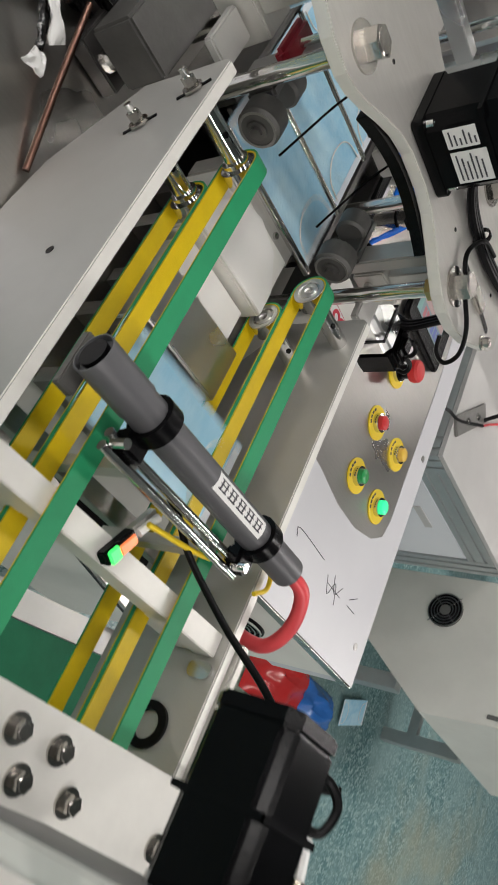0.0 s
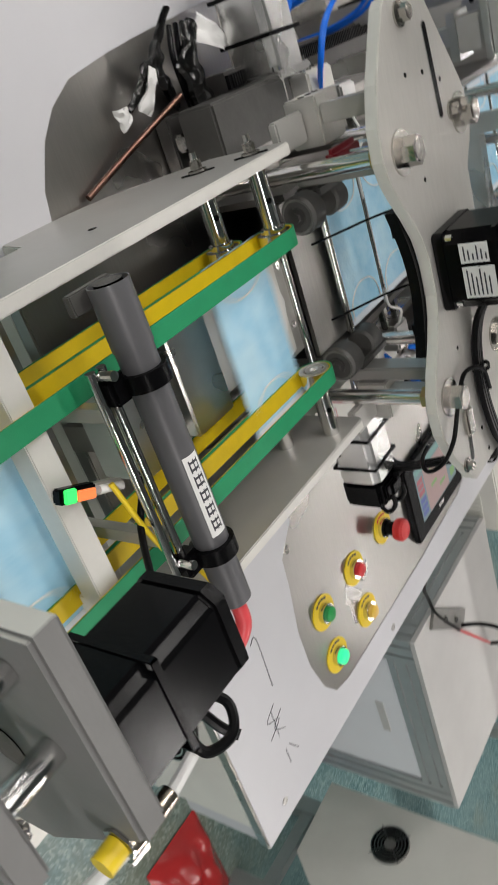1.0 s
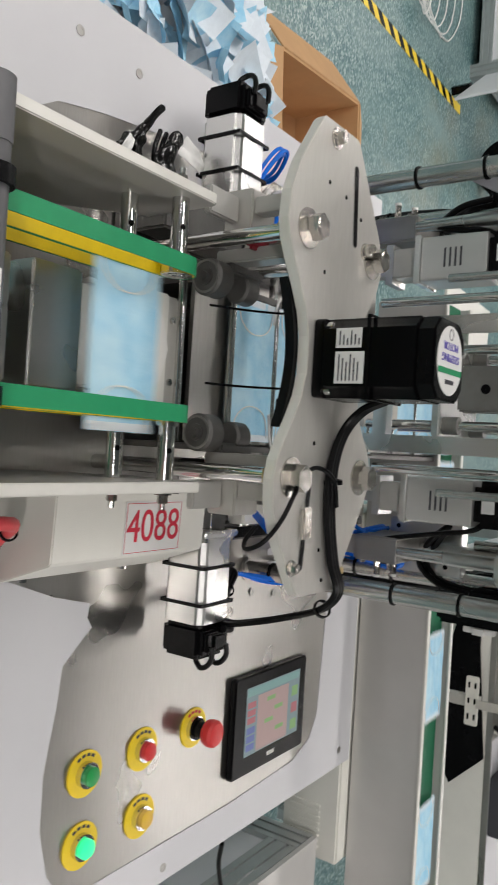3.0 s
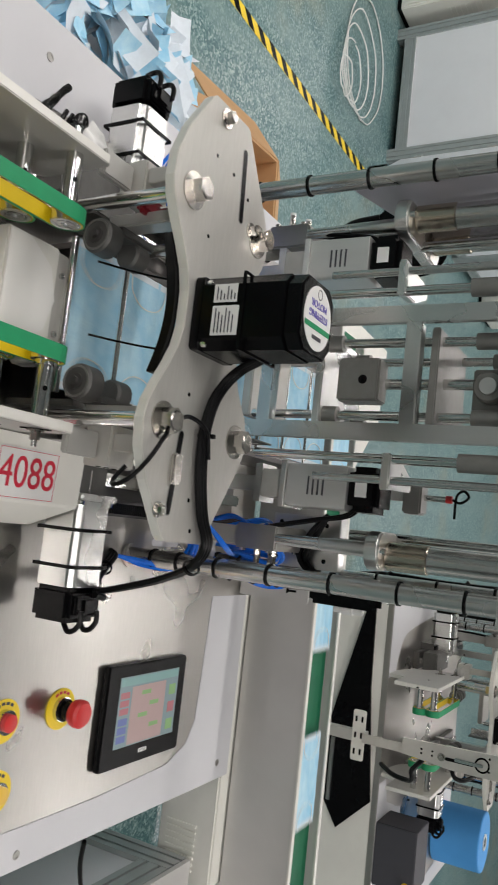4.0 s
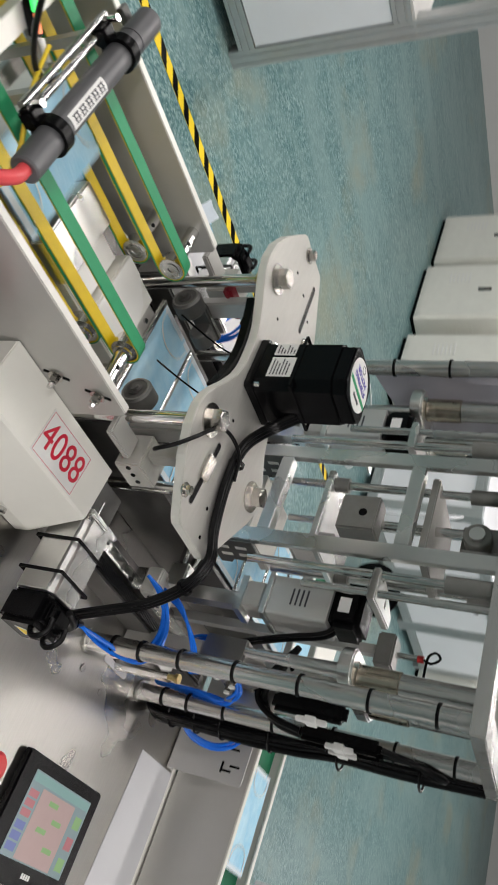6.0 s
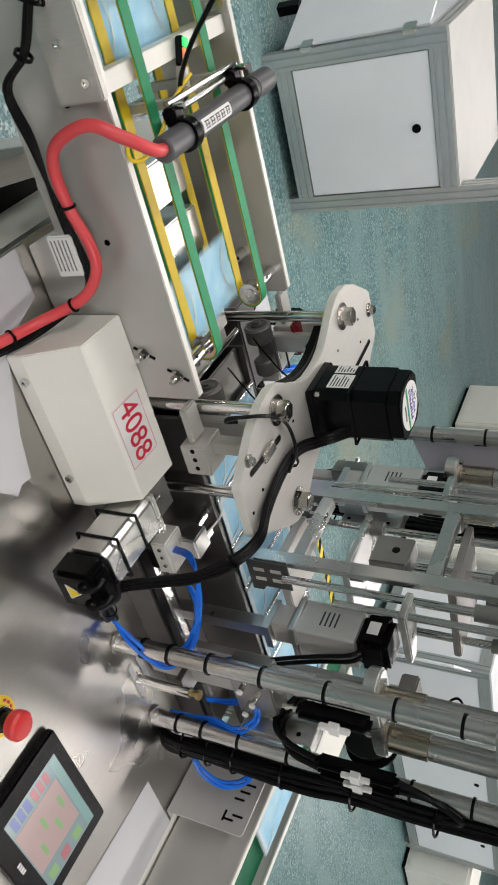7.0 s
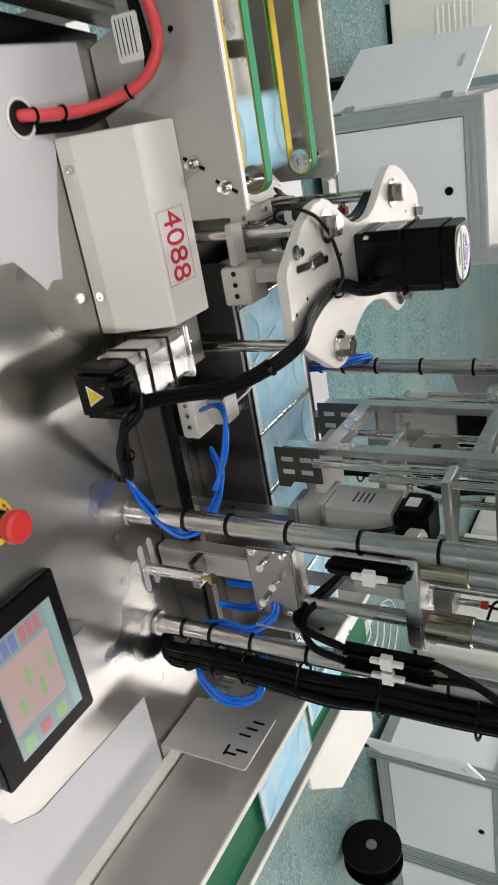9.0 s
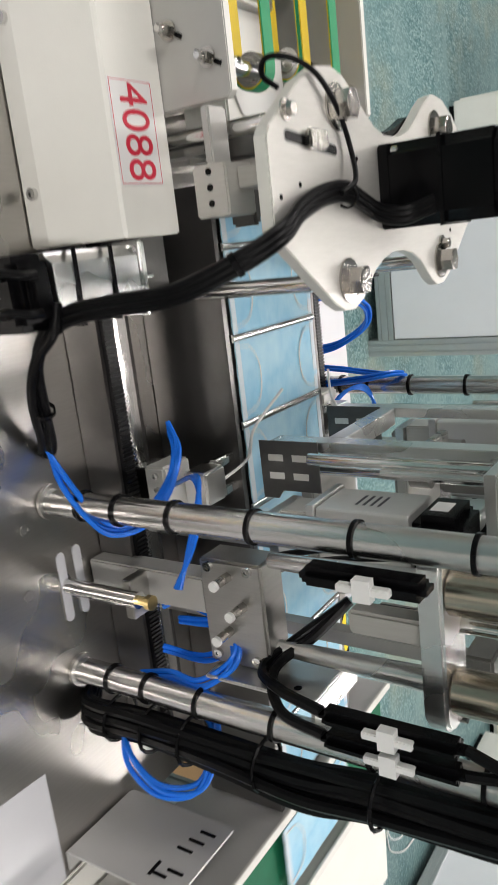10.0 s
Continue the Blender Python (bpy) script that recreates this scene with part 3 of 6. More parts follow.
def stepper(at, label_text, turn=0):
    t = thing("stepper_motor", "black square stepper motor with round white label on end", "motor", at, turn=turn)
    part("flange", P(rrect(-0.043, 0.043, -0.043, 0.043, 0.006), 0.0, 0.012, "z", 0.001), BLACK_METAL, t)
    part("body", P([(a * 0.043, b * 0.043) for a, b in ((0.72, -1), (0.78, -0.93), (0.93, -0.78), (1, -0.72), (1, 0.72), (0.93, 0.78), (0.78, 0.93), (0.72, 1), (-0.72, 1), (-0.78, 0.93), (-0.93, 0.78), (-1, 0.72), (-1, -0.72), (-0.93, -0.78), (-0.78, -0.93), (-0.72, -1))], 0.0121, 0.118, "z", 0.0008), BLACK_METAL, t)
    part("end_cap", P([(a * 0.042, b * 0.042) for a, b in ((0.66, -1), (1, -0.66), (1, 0.66), (0.66, 1), (-0.66, 1), (-1, 0.66), (-1, -0.66), (-0.66, -1))], 0.1181, 0.138, "z", 0.002), BLACK, t)
    lab = part("round_label", C((0, 0, 0.1381), (0, 0, 0.1388), 0.036, 40), PAPER, t, "round white label with a green band")
    part("green_band", B(-0.0335, 0.0335, -0.014, -0.008, 0.1389, 0.1393), GREEN, lab)
    lettering(lab, "STEPPING", 0.0115, pose(0, 0.003, 0.1391, 0, 0, 180), BLUE_INK)
    lettering(lab, "MOTOR", 0.0115, pose(0, 0.015, 0.1391, 0, 0, 180), BLUE_INK)
    part("emblem", ring(bmesh.new(), (0, 0.027, 0.1389), (0, 0.027, 0.1392), 0.006, 0.005, 20), INK, lab)
    part("mark", B(-0.012, 0.012, -0.0245, -0.020, 0.1389, 0.1392), INK, lab)
    for a in (-0.035, 0.035):
        for b in (-0.035, 0.035):
            part("screw", cyl(C((a, b, 0.0122), (a, b, 0.020), 0.0045, 14), (a, b, 0.02), (a, b, 0.021), 0.003, 6), CHROME, t)
    # two paper labels on one side
    for x0, x1 in ((-0.028, 0.006), (0.010, 0.031)):
        l = part("paper_label", B(-0.0438, -0.0432, x0, x1, 0.028, 0.062 if x0 < 0 else 0.058), PAPER, t, "white rating label with printed lines")
        for k in range(6):
            part("print_line", B(-0.0442, -0.0438, x0 + 0.003, x1 - 0.003 - 0.004 * (k % 3), 0.032 + k * 0.0045, 0.0335 + k * 0.0045), INK, l)
    part("cable_tie", ring_square(0.0447, 0.0, 0.066), BLACK, t)
    return t


def ring_square(h, z0, z):
    bm = bmesh.new()
    for x0, x1, y0, y1 in ((-h, h, -h, -h + 0.0014), (-h, h, h - 0.0014, h), (-h, -h + 0.0014, -h, h), (h - 0.0014, h, -h, h)):
        box(bm, x0, x1, y0, y1, z - 0.002, z + 0.002)
    return bm


BLUE_INK = material("blue_ink", (0.12, 0.10, 0.40), 0.5)
stepper((-0.013, -0.172, 1.0915), "a", 90)


# ---- numbered cover box ----
def cover_box():
    t = thing("cover_box", "cream sheet metal cover box with a red number sticker", "machine cover")
    poly = [(0.1435, TOP + 0.002), (0.252, TOP + 0.002), (0.252, TOP + 0.026), (0.2245, TOP + 0.1025), (0.221, TOP + 0.1055), (0.1435, TOP + 0.1095)]
    part("shell", P(poly, -0.402, -0.150, "y", 0.0015), CREAM, t)
    for y in (-0.364, -0.203):
        socket_screw(t, (0.252, y, TOP + 0.017), (1, 0, 0), 0.006, 0.005)
    s = part("sticker", B(-0.031, 0.031, -0.05, 0.05, 0.0004, 0.0009), PAPER, t, "white sticker with red frame and number")
    s.matrix_basis = pose(0.190, -0.249, TOP + 0.1072, 0, 3.0, 0)
    for a in ((-0.029, 0.029, -0.048, -0.0474), (-0.029, 0.029, 0.0474, 0.048), (-0.029, -0.0284, -0.048, 0.048), (0.0284, 0.029, -0.048, 0.048)):
        part("frame_line", B(*a, 0.0011, 0.0013), RED_INK, s)
    lettering(s, "4088", 0.054, pose(0, 0, 0.0013, 0, 0, 90) @ Matrix.Diagonal((0.86, 1, 1, 1)), RED_INK, depth=0.0003)
    return t


cover_box()


# ---- servo motors beside the track ----
def servo(at, turn, label):
    """Lies along +x from its flange at the origin."""
    t = thing("servo_motor", label, "motor", at, group="servo motors", turn=turn)
    part("coupling", C((-0.050, 0, 0), (-0.022, 0, 0), 0.014, 20), CHROME, t, smooth=True)
    part("flange", B(-0.022, -0.014, -0.032, 0.032, -0.032, 0.032, bevel=0.002), ALU, t)
    bm = P([(a * 0.029, b * 0.029) for a, b in ((0.7, -1), (0.75, -0.9), (0.9, -0.75), (1, -0.7), (1, 0.7), (0.9, 0.75), (0.75, 0.9), (0.7, 1), (-0.7, 1), (-0.75, 0.9), (-0.9, 0.75), (-1, 0.7), (-1, -0.7), (-0.9, -0.75), (-0.75, -0.9), (-0.7, -1))], -0.0135, 0.085, "x", 0.0006)
    part("body", bm, ALU, t)
    part("rear_cover", B(0.0855, 0.125, -0.0285, 0.0285, -0.0285, 0.0285, bevel=0.006), BLACK, t)
    part("socket", box(B(0.094, 0.116, -0.020, 0.020, 0.0287, 0.034, bevel=0.002), 0.098, 0.112, -0.008, 0.010, 0.0342, 0.037), BLACK, t)
    l = part("warning_label", P([(-0.012, -0.010), (0.012, -0.010), (0, 0.011)], 0.1252, 0.1256, "x"), PAPER, t, "triangular warning label")
    part("triangle", P([(-0.009, -0.008), (0.009, -0.008), (0, 0.0075)], 0.1257, 0.126, "x"), YELLOW_P, l)
    for x in (0.02, 0.062):
        bm = bmesh.new()
        for a in ((-0.0305, 0.0305, -0.0305, -0.0292), (-0.0305, 0.0305, 0.0292, 0.0305)):
            box(bm, x - 0.002, x + 0.002, *a[:2], *a[2:])
            box(bm, x - 0.002, x + 0.002, *a[2:], *a[:2])
        part("cable_tie", bm, BLACK, t)
    for a in (-0.025, 0.025):
        for b in (-0.025, 0.025):
            part("screw", C((-0.0138, a, b), (-0.009, a, b), 0.004, 12), CHROME, t)
    for y in (-0.014, 0.014):
        part("loop_cable", T([(0.110, y, 0.036), (0.122, y, 0.037), (0.131, y - 0.002, 0.032), (0.134, y - 0.003, 0.024), (0.130, y, 0.016), (0.1245, y, 0.013)], 0.0032, 8), RUBBER, t, smooth=True)
    return t


for at, turn, label in (((0.228, -0.110, 0.872), 0, "silver servo motor with black rear cover lying on its side"), ((-0.258, -0.090, 0.872), 180, "silver servo motor with black rear cover and cable ties")):
    servo(at, turn, label).scale = (1.16, 1.16, 1.16)


# ---- buttons and touch screen ----
def button(x, y, lens, name, label, mush=False):
    t = thing(name, label, "button", (x, y, TOP), "panel buttons" if not mush else "")
    p = part("legend_plate", C((0, 0, 0.0003), (0, 0, 0.0025), 0.030, 40), YELLOW_P, t, "round yellow legend plate")
    for k in range(4):
        a = radians(150 + k * 20)
        part("mark", B(-0.002, 0.002, -0.003, 0.003, 0.0026, 0.0029, m=Matrix.Translation((0.024 * math.cos(a), 0.024 * math.sin(a), 0)) @ Matrix.Rotation(a, 4, "Z")), INK if not mush else RED_INK, p)
    if mush:
        part("collar", cyl(C((0, 0, 0.0026), (0, 0, 0.012), 0.0165, 28), (0, 0, 0.012), (0, 0, 0.028), 0.013, 24), BLACK, t, smooth=True)
        part("ring", ring(bmesh.new(), (0, 0, 0.0026), (0, 0, 0.009), 0.018, 0.0166), CHROME, t)
        bm = bmesh.new()
        prof = [(0.028, 0.013), (0.030, 0.019), (0.036, 0.0205), (0.043, 0.020), (0.047, 0.0165), (0.0485, 0.009)]
        for (z0, r0), (z1, r1) in zip(prof, prof[1:]):
            cyl(bm, (0, 0, z0), (0, 0, z1), r0, 28, r1)
        part("mushroom_head", bm, lens, t, "red mushroom head", smooth=True)
    else:
        part("bezel", ring(bmesh.new(), (0, 0, 0.0026), (0, 0, 0.011), 0.0165, 0.0125), CHROME, t, smooth=True)
        part("lens", cyl(C((0, 0, 0.003), (0, 0, 0.017), 0.0123, 28), (0, 0, 0.017), (0, 0, 0.0185), 0.0123, 28, 0.0105), lens, t, smooth=True)
    return t


button(0.520, -0.122, RED, "push_button", "red push button with chrome bezel on yellow plate")
button(0.520, -0.231, GREEN_LENS, "push_button", "dark green push button with chrome bezel on yellow plate")
button(0.615, -0.120, AMBER_LENS, "push_button", "amber push button with chrome bezel on yellow plate")
button(0.612, -0.232, GREEN_LIT, "push_button", "lit green push button with chrome bezel on yellow plate")
button(0.520, -0.008, RED, "emergency_stop", "red mushroom emergency stop on round yellow plate", True)


def screen_material(name, color, e):
    return material(name, color, 0.13, 0.0, 0.03, 60, emit=e)


def touch_screen():
    t = thing("touch_screen", "black framed touch screen panel set in steel tabletop", "screen")
    part("bezel", P(rrect(0.468, 0.634, 0.086, 0.312, 0.006), TOP + 0.0003, TOP + 0.013, "z", 0.0025), BLACK, t)
    d = part("display", B(0.488, 0.602, 0.118, 0.288, TOP + 0.0132, TOP + 0.0137), screen_material("lit_display", (0.20, 0.26, 0.27), 0.38), t, "lit display with coloured fields")
    pink, teal, blue, lime, red = (screen_material(n, [0.10 + 0.34 * q for q in c], 0.36) for n, c in (("display_pink", (0.80, 0.52, 0.48)), ("display_teal", (0.30, 0.66, 0.62)), ("display_blue", (0.12, 0.20, 0.72)), ("display_lime", (0.35, 0.75, 0.20)), ("display_red", (0.80, 0.16, 0.20))))
    z0, z1 = TOP + 0.0138, TOP + 0.0141
    part("field", B(0.49, 0.503, 0.12, 0.286, z0, z1), teal, d)
    part("field", B(0.506, 0.600, 0.152, 0.25, z0, z1), pink, d)
    for k in range(3):
        part("field", B(0.555 + k * 0.014, 0.566 + k * 0.014, 0.122, 0.146, z0, z1), blue, d)
        part("field", B(0.513 + k * 0.013, 0.523 + k * 0.013, 0.122, 0.146, z0, z1), red, d)
    for x, y in ((0.515, 0.18), (0.535, 0.205), (0.552, 0.175), (0.572, 0.21)):
        part("field", B(x, x + 0.007, y, y + 0.026, z1 + 0.0001, z1 + 0.0003), lime, d)
    for x, y, m in ((0.515, 0.262, lime), (0.545, 0.262, red), (0.575, 0.262, lime)):
        part("field", B(x, x + 0.018, y, y + 0.02, z0, z1), m, d)
    for k in range(4):
        part("logo_mark", B(0.612, 0.619, 0.19 + k * 0.006, 0.1945 + k * 0.006, TOP + 0.0131, TOP + 0.0133), PAPER, t)
    return t


touch_screen()


# ---- mask track behind the belts ----
LANE = 0.915


def mask_track():
    t = thing("mask_track", "steel mask track with dark side walls and cross bars", "track")
    part("bed", B(-0.11, 0.085, -0.20, 0.615, LANE - 0.012, LANE - 0.006), STEEL_DARK, t)
    # walls coloured dark for the dim surroundings that bare steel would mirror
    part("side_wall", B(0.088, 0.096, -0.20, 0.615, TOP + 0.001, LANE + 0.004), DARK_STEEL, t)
    part("side_wall", B(-0.121, -0.113, -0.20, 0.615, TOP + 0.001, LANE + 0.004), DARK_STEEL, t)
    for k in range(8):
        y = -0.235 + 0.104 * k
        part("cross_bar", C((-0.11, y, LANE + 0.004), (0.086, y, LANE + 0.004), 0.005, 12), CHROME, t, smooth=True)
    for x0, x1, y0, y1, z, mat in ((-0.078, 0.042, -0.545, -0.485, 0.922, ALU), (-0.080, 0.044, -0.462, -0.398, 0.924, ALU), (-0.072, 0.036, -0.3975, -0.3475, 0.910, WHITE), (-0.083, 0.046, -0.345, -0.262, 0.924, PLATE_EDGE), (-0.083, 0.056, -0.2615, -0.236, 0.916, PLATE)):
        part("bed_block", B(x0, x1, y0, y1, 0.862, z, bevel=0.0025), mat, t)
        for x in (x0 + 0.015, x1 - 0.045):
            part("block_foot", B(x, x + 0.03, 0.5 * (y0 + y1) - 0.009, 0.5 * (y0 + y1) + 0.009, TOP + 0.0015, 0.8615), STEEL_DARK, t)
    part("tongue", P([(-0.080, -0.344), (0.043, -0.344), (0.043, -0.312), (0.020, -0.276), (-0.018, -0.264), (-0.056, -0.276), (-0.080, -0.312)], 0.9242, 0.927, "z", 0.0008), WHITE, t)
    for x in (-0.055, 0.018):
        socket_screw(t, (x, -0.2485, 0.916), (0, 0, 1), 0.004, 0.003)
    return t


mask_track()


def mask_mesh():
    def f(u, v):
        x, y = (u - 0.5) * 0.192, (v - 0.5) * 0.098
        fold = 0.0011 * (abs((v * 4.0) % 1.0 - 0.5) * 2 - 0.5)
        return Vector((x, y, 0.0032 + fold + 0.0009 * noise.noise((x * 30, y * 30, 1.0))))
    return sheet(f, 16, 32, 0.0010)


def face_mask():
    t = thing("face_mask", "light blue pleated face mask with white ear loops", "mask", group="masks on the track")
    part("cloth", mask_mesh(), MASK_BLUE, t, smooth=True)
    for s in (-1, 1):
        part("edge_weld", B(s * 0.091 - 0.0045, s * 0.091 + 0.0045, -0.047, 0.047, 0.0042, 0.0050), MASK_WHITE, t)
        part("ear_loop", T([(s * 0.090, -0.041, 0.0055), (s * 0.066, -0.037, 0.0058), (s * 0.050, -0.014, 0.006), (s * 0.051, 0.016, 0.0058), (s * 0.064, 0.034, 0.0058), (s * 0.090, 0.041, 0.0055)], 0.0010, 6, 5), PAPER, t, "white elastic ear loop")
    return t


MASKS = []
first_mask = face_mask()
for k in range(40):
    MASKS.append(first_mask if k == 0 else copy_thing(first_mask, pose(CX, 0, LANE)))


# ---- gripper carriages on their rails ----
def guide_rail(x, s):
    t = thing("linear_guide", "dark linear guide rail with toothed belt on the table", "guide rail", group="linear guides")
    part("base", B(x - 0.03, x + 0.03, -0.24, 0.40, TOP + 0.001, TOP + 0.022, bevel=0.002), DARK_STEEL, t)
    part("rail", B(x - 0.010, x + 0.010, -0.24, 0.40, TOP + 0.0222, TOP + 0.036, bevel=0.003), CHROME, t)
    part("end_housing", B(x - 0.032, x + 0.032, -0.24, -0.075, TOP + 0.0365, TOP + 0.088, bevel=0.003), ROLLER, t, "dark cast end housing of the guide")
    part("toothed_belt", B(x + s * 0.042 - 0.008, x + s * 0.042 + 0.008, -0.15, 0.42, TOP + 0.05, TOP + 0.055), RUBBER, t)
    bm = bmesh.new()
    for k in range(110):
        y = -0.145 + k * 0.005
        box(bm, x + s * 0.042 - 0.008, x + s * 0.042 + 0.008, y, y + 0.0025, TOP + 0.0552, TOP + 0.0572)
    tagged(part("belt_teeth", bm, RUBBER, t), kind="stuff")
    part("belt_support", B(x + s * 0.042 - 0.012, x + s * 0.042 + 0.012, -0.15, 0.42, TOP + 0.001, TOP + 0.0495), DARK_STEEL, t)
    return t


guide_rail(0.175, 1)
guide_rail(-0.205, -1)


def carriage(x, s):
    t = thing("gripper_carriage", "white aluminium gripper carriage with blue air hoses sliding on rail", "gripper", (x, 0.13, TOP + 0.037), "gripper carriages")
    part("slider", B(-0.02, 0.02, -0.03, 0.03, 0, 0.022, bevel=0.002), CHROME, t)
    part("block", B(-0.022, 0.026, -0.034, 0.030, 0.0225, 0.052, bevel=0.003), PLATE_EDGE, t)
    part("cylinder", B(-s * 0.024 - 0.02, -s * 0.024 + 0.02, -0.02, 0.02, 0.0525, 0.085, bevel=0.003), ALU, t)
    part("finger", B(-s * 0.062 - 0.025, -s * 0.062 + 0.022, -0.024, -0.012, 0.064, 0.074, bevel=0.002), CHROME, t)
    part("finger", B(-s * 0.062 - 0.025, -s * 0.062 + 0.022, 0.012, 0.024, 0.064, 0.074, bevel=0.002), CHROME, t)
    for k, y in enumerate((-0.024, -0.008, 0.010)):
        socket_screw(t, (s * 0.026 if s > 0 else -0.022, y, 0.04), (s, 0, 0), 0.0035, 0.003)
    for k in range(3):
        h = 1.0 if s > 0 else 0.4
        part("air_hose", T([(s * 0.004 + k * 0.004, -0.01, 0.052), (s * 0.03 + k * 0.004, -0.03, 0.052 + 0.048 * h), (s * 0.065, -0.025 + 0.004 * k, 0.052 + 0.076 * h), (s * 0.09, 0.02, 0.052 + (0.076 + 0.003 * k) * h), (s * 0.095, 0.07, 0.052 + (0.060 - 0.003 * k) * h)], 0.0026, 7), BLUE_HOSE, t)
    part("white_tube", T([(-s * 0.04, 0.0, 0.08), (-s * 0.07, -0.02, 0.10), (-s * 0.09, -0.05, 0.10), (-s * 0.13, -0.09, 0.12)], 0.0018, 6), PAPER, t)
    return t


CARRIAGE_R, CARRIAGE_L = carriage(0.175, 1), carriage(-0.205, -1)


# ---- press frame over the track ----
def round_post(x, y, z1, r=0.0145):
    t = thing("frame_post", "polished round steel post with black cable ties", "post", (x, y, TOP + 0.001), "frame posts")
    part("rod", C((0, 0, 0), (0, 0, z1 - TOP), r, 28, bevel=0.002), POST_STEEL, t, smooth=True)
    part("collar", ring(bmesh.new(), (0, 0, 0), (0, 0, 0.005), r + 0.005, r + 0.0002), STEEL, t)
    for z in (0.05, 0.10, 0.17, 0.26, 0.36, 0.46, 0.55):
        part("cable_tie", ring(bmesh.new(), (0, 0, z), (0, 0, z + 0.004), r + 0.0022, r + 0.0003, 24), BLACK, t)
    return t


for x in (0.290, -0.320):
    for y in (0.112, 0.314):
        round_post(x, y, 1.395)


def top_frame():
    t = thing("press_top_frame", "aluminium top frame plates bolted on the round posts", "machine frame")
    part("front_beam", B(-0.345, 0.315, 0.085, 0.140, 1.396, 1.416, bevel=0.002), ALU, t)
    part("back_beam", B(-0.345, 0.315, 0.288, 0.343, 1.396, 1.416, bevel=0.002), ALU, t)
    for x in (-0.345, 0.265):
        part("side_beam", B(x, x + 0.05, 0.1405, 0.2875, 1.396, 1.416, bevel=0.002), ALU, t)
    part("cross_plate", B(-0.14, 0.11, 0.1405, 0.2875, 1.400, 1.412, bevel=0.001), PLATE, t)
    for x in (-0.100, 0.070):
        part("upright_bar", B(x - 0.0125, x + 0.0125, 0.094, 0.106, 0.955, 1.3955, bevel=0.001), ALU, t)
        for y in (0.10, 0.125):
            bolt(t, (x, y, 1.416), (0, 0, 1), 0.005, 0.005, 1.4)
            part("hole", C((x + 0.03, y, 1.414), (x + 0.03, y, 1.4165), 0.003, 10), BLACK, t)
    for z in (1.245, 1.02):
        part("cross_bar", B(-0.0875, 0.0575, 0.094, 0.116, z, z + 0.022, bevel=0.001), ALU, t)
    part("slide_plate", B(-0.0870, 0.0570, 0.12, 0.285, 1.275, 1.287, bevel=0.002), CAST, t)
    part("slide_plate", B(-0.0870, 0.0570, 0.12, 0.285, 1.10, 1.112, bevel=0.002), ALU, t)
    for x in (0.040, -0.070):
        for y in (0.14, 0.26):
            part("guide_rod", C((x, y, 0.99), (x, y, 1.399), 0.007, 18), CHROME, t, smooth=True)
            part("bush", C((x, y, 1.335), (x, y, 1.399), 0.012, 20), CAST, t, smooth=True)
            part("bush", C((x, y, 1.10), (x, y, 1.135), 0.013, 20), CAST, t, smooth=True)
    part("press_block", B(-0.045, 0.02, 0.125, 0.165, 1.135, 1.20, bevel=0.003), CAST, t)
    part("block_hole", C((-0.012, 0.1245, 1.175), (-0.012, 0.126, 1.175), 0.007, 16), BLACK, t)
    part("press_rod", C((-0.012, 0.16, 1.2005), (-0.012, 0.16, 1.33), 0.008, 18), CHROME, t, smooth=True)
    part("joint_plate", B(-0.038, 0.026, 0.175, 0.19, 1.325, 1.385, bevel=0.002), CAST, t)
    part("joint_bearing", C((-0.008, 0.150, 1.352), (-0.008, 0.1745, 1.352), 0.022, 28, bevel=0.002), CAST, t, smooth=True)
    part("joint_cap", C((-0.008, 0.144, 1.352), (-0.008, 0.1499, 1.352), 0.012, 20), ALU, t, smooth=True)
    part("press_foot", B(-0.075, 0.045, 0.135, 0.265, 0.968, 0.985, bevel=0.002), PLATE, t)
    for x in (0.0885, -0.0865):
        part("slotted_fin", P([(0.092, 0.945), (0.162, 0.945), (0.162, 0.965), (0.152, 0.972), (0.152, 1.022), (0.092, 1.022)], x, x + 0.002, "x"), ROLLER, t, "dark slotted plate")
        for y in (0.112, 0.134):
            for z in (0.956, 0.988):
                part("fin_slot", B(x + 0.0021, x + 0.0024, y - 0.004, y + 0.004, z, z + 0.020), PLATE_EDGE, t)
    for x, s in ((0.125, 1), (-0.155, -1)):
        part("arm_bracket", P([(x - 0.026, 0.096), (x + 0.026, 0.096), (x + 0.022, 0.150), (x + 0.010 * s + 0.010, 0.205), (x + 0.010 * s - 0.010, 0.205), (x - 0.022, 0.150)], 1.225, 1.238, "z", 0.002), ALU, t)
        part("arm_rod", C((x - 0.018 * s, 0.106, 1.02), (x - 0.018 * s, 0.106, 1.395), 0.007, 16), CHROME, t, smooth=True)
        part("arm_rod", C((x + 0.012 * s, 0.106, 1.12), (x + 0.012 * s, 0.106, 1.395), 0.006, 16), POST_STEEL, t, smooth=True)
        part("arm_bush", C((x - 0.018 * s, 0.106, 1.33), (x - 0.018 * s, 0.106, 1.395), 0.013, 18), CAST, t, smooth=True)
    return t


top_frame()


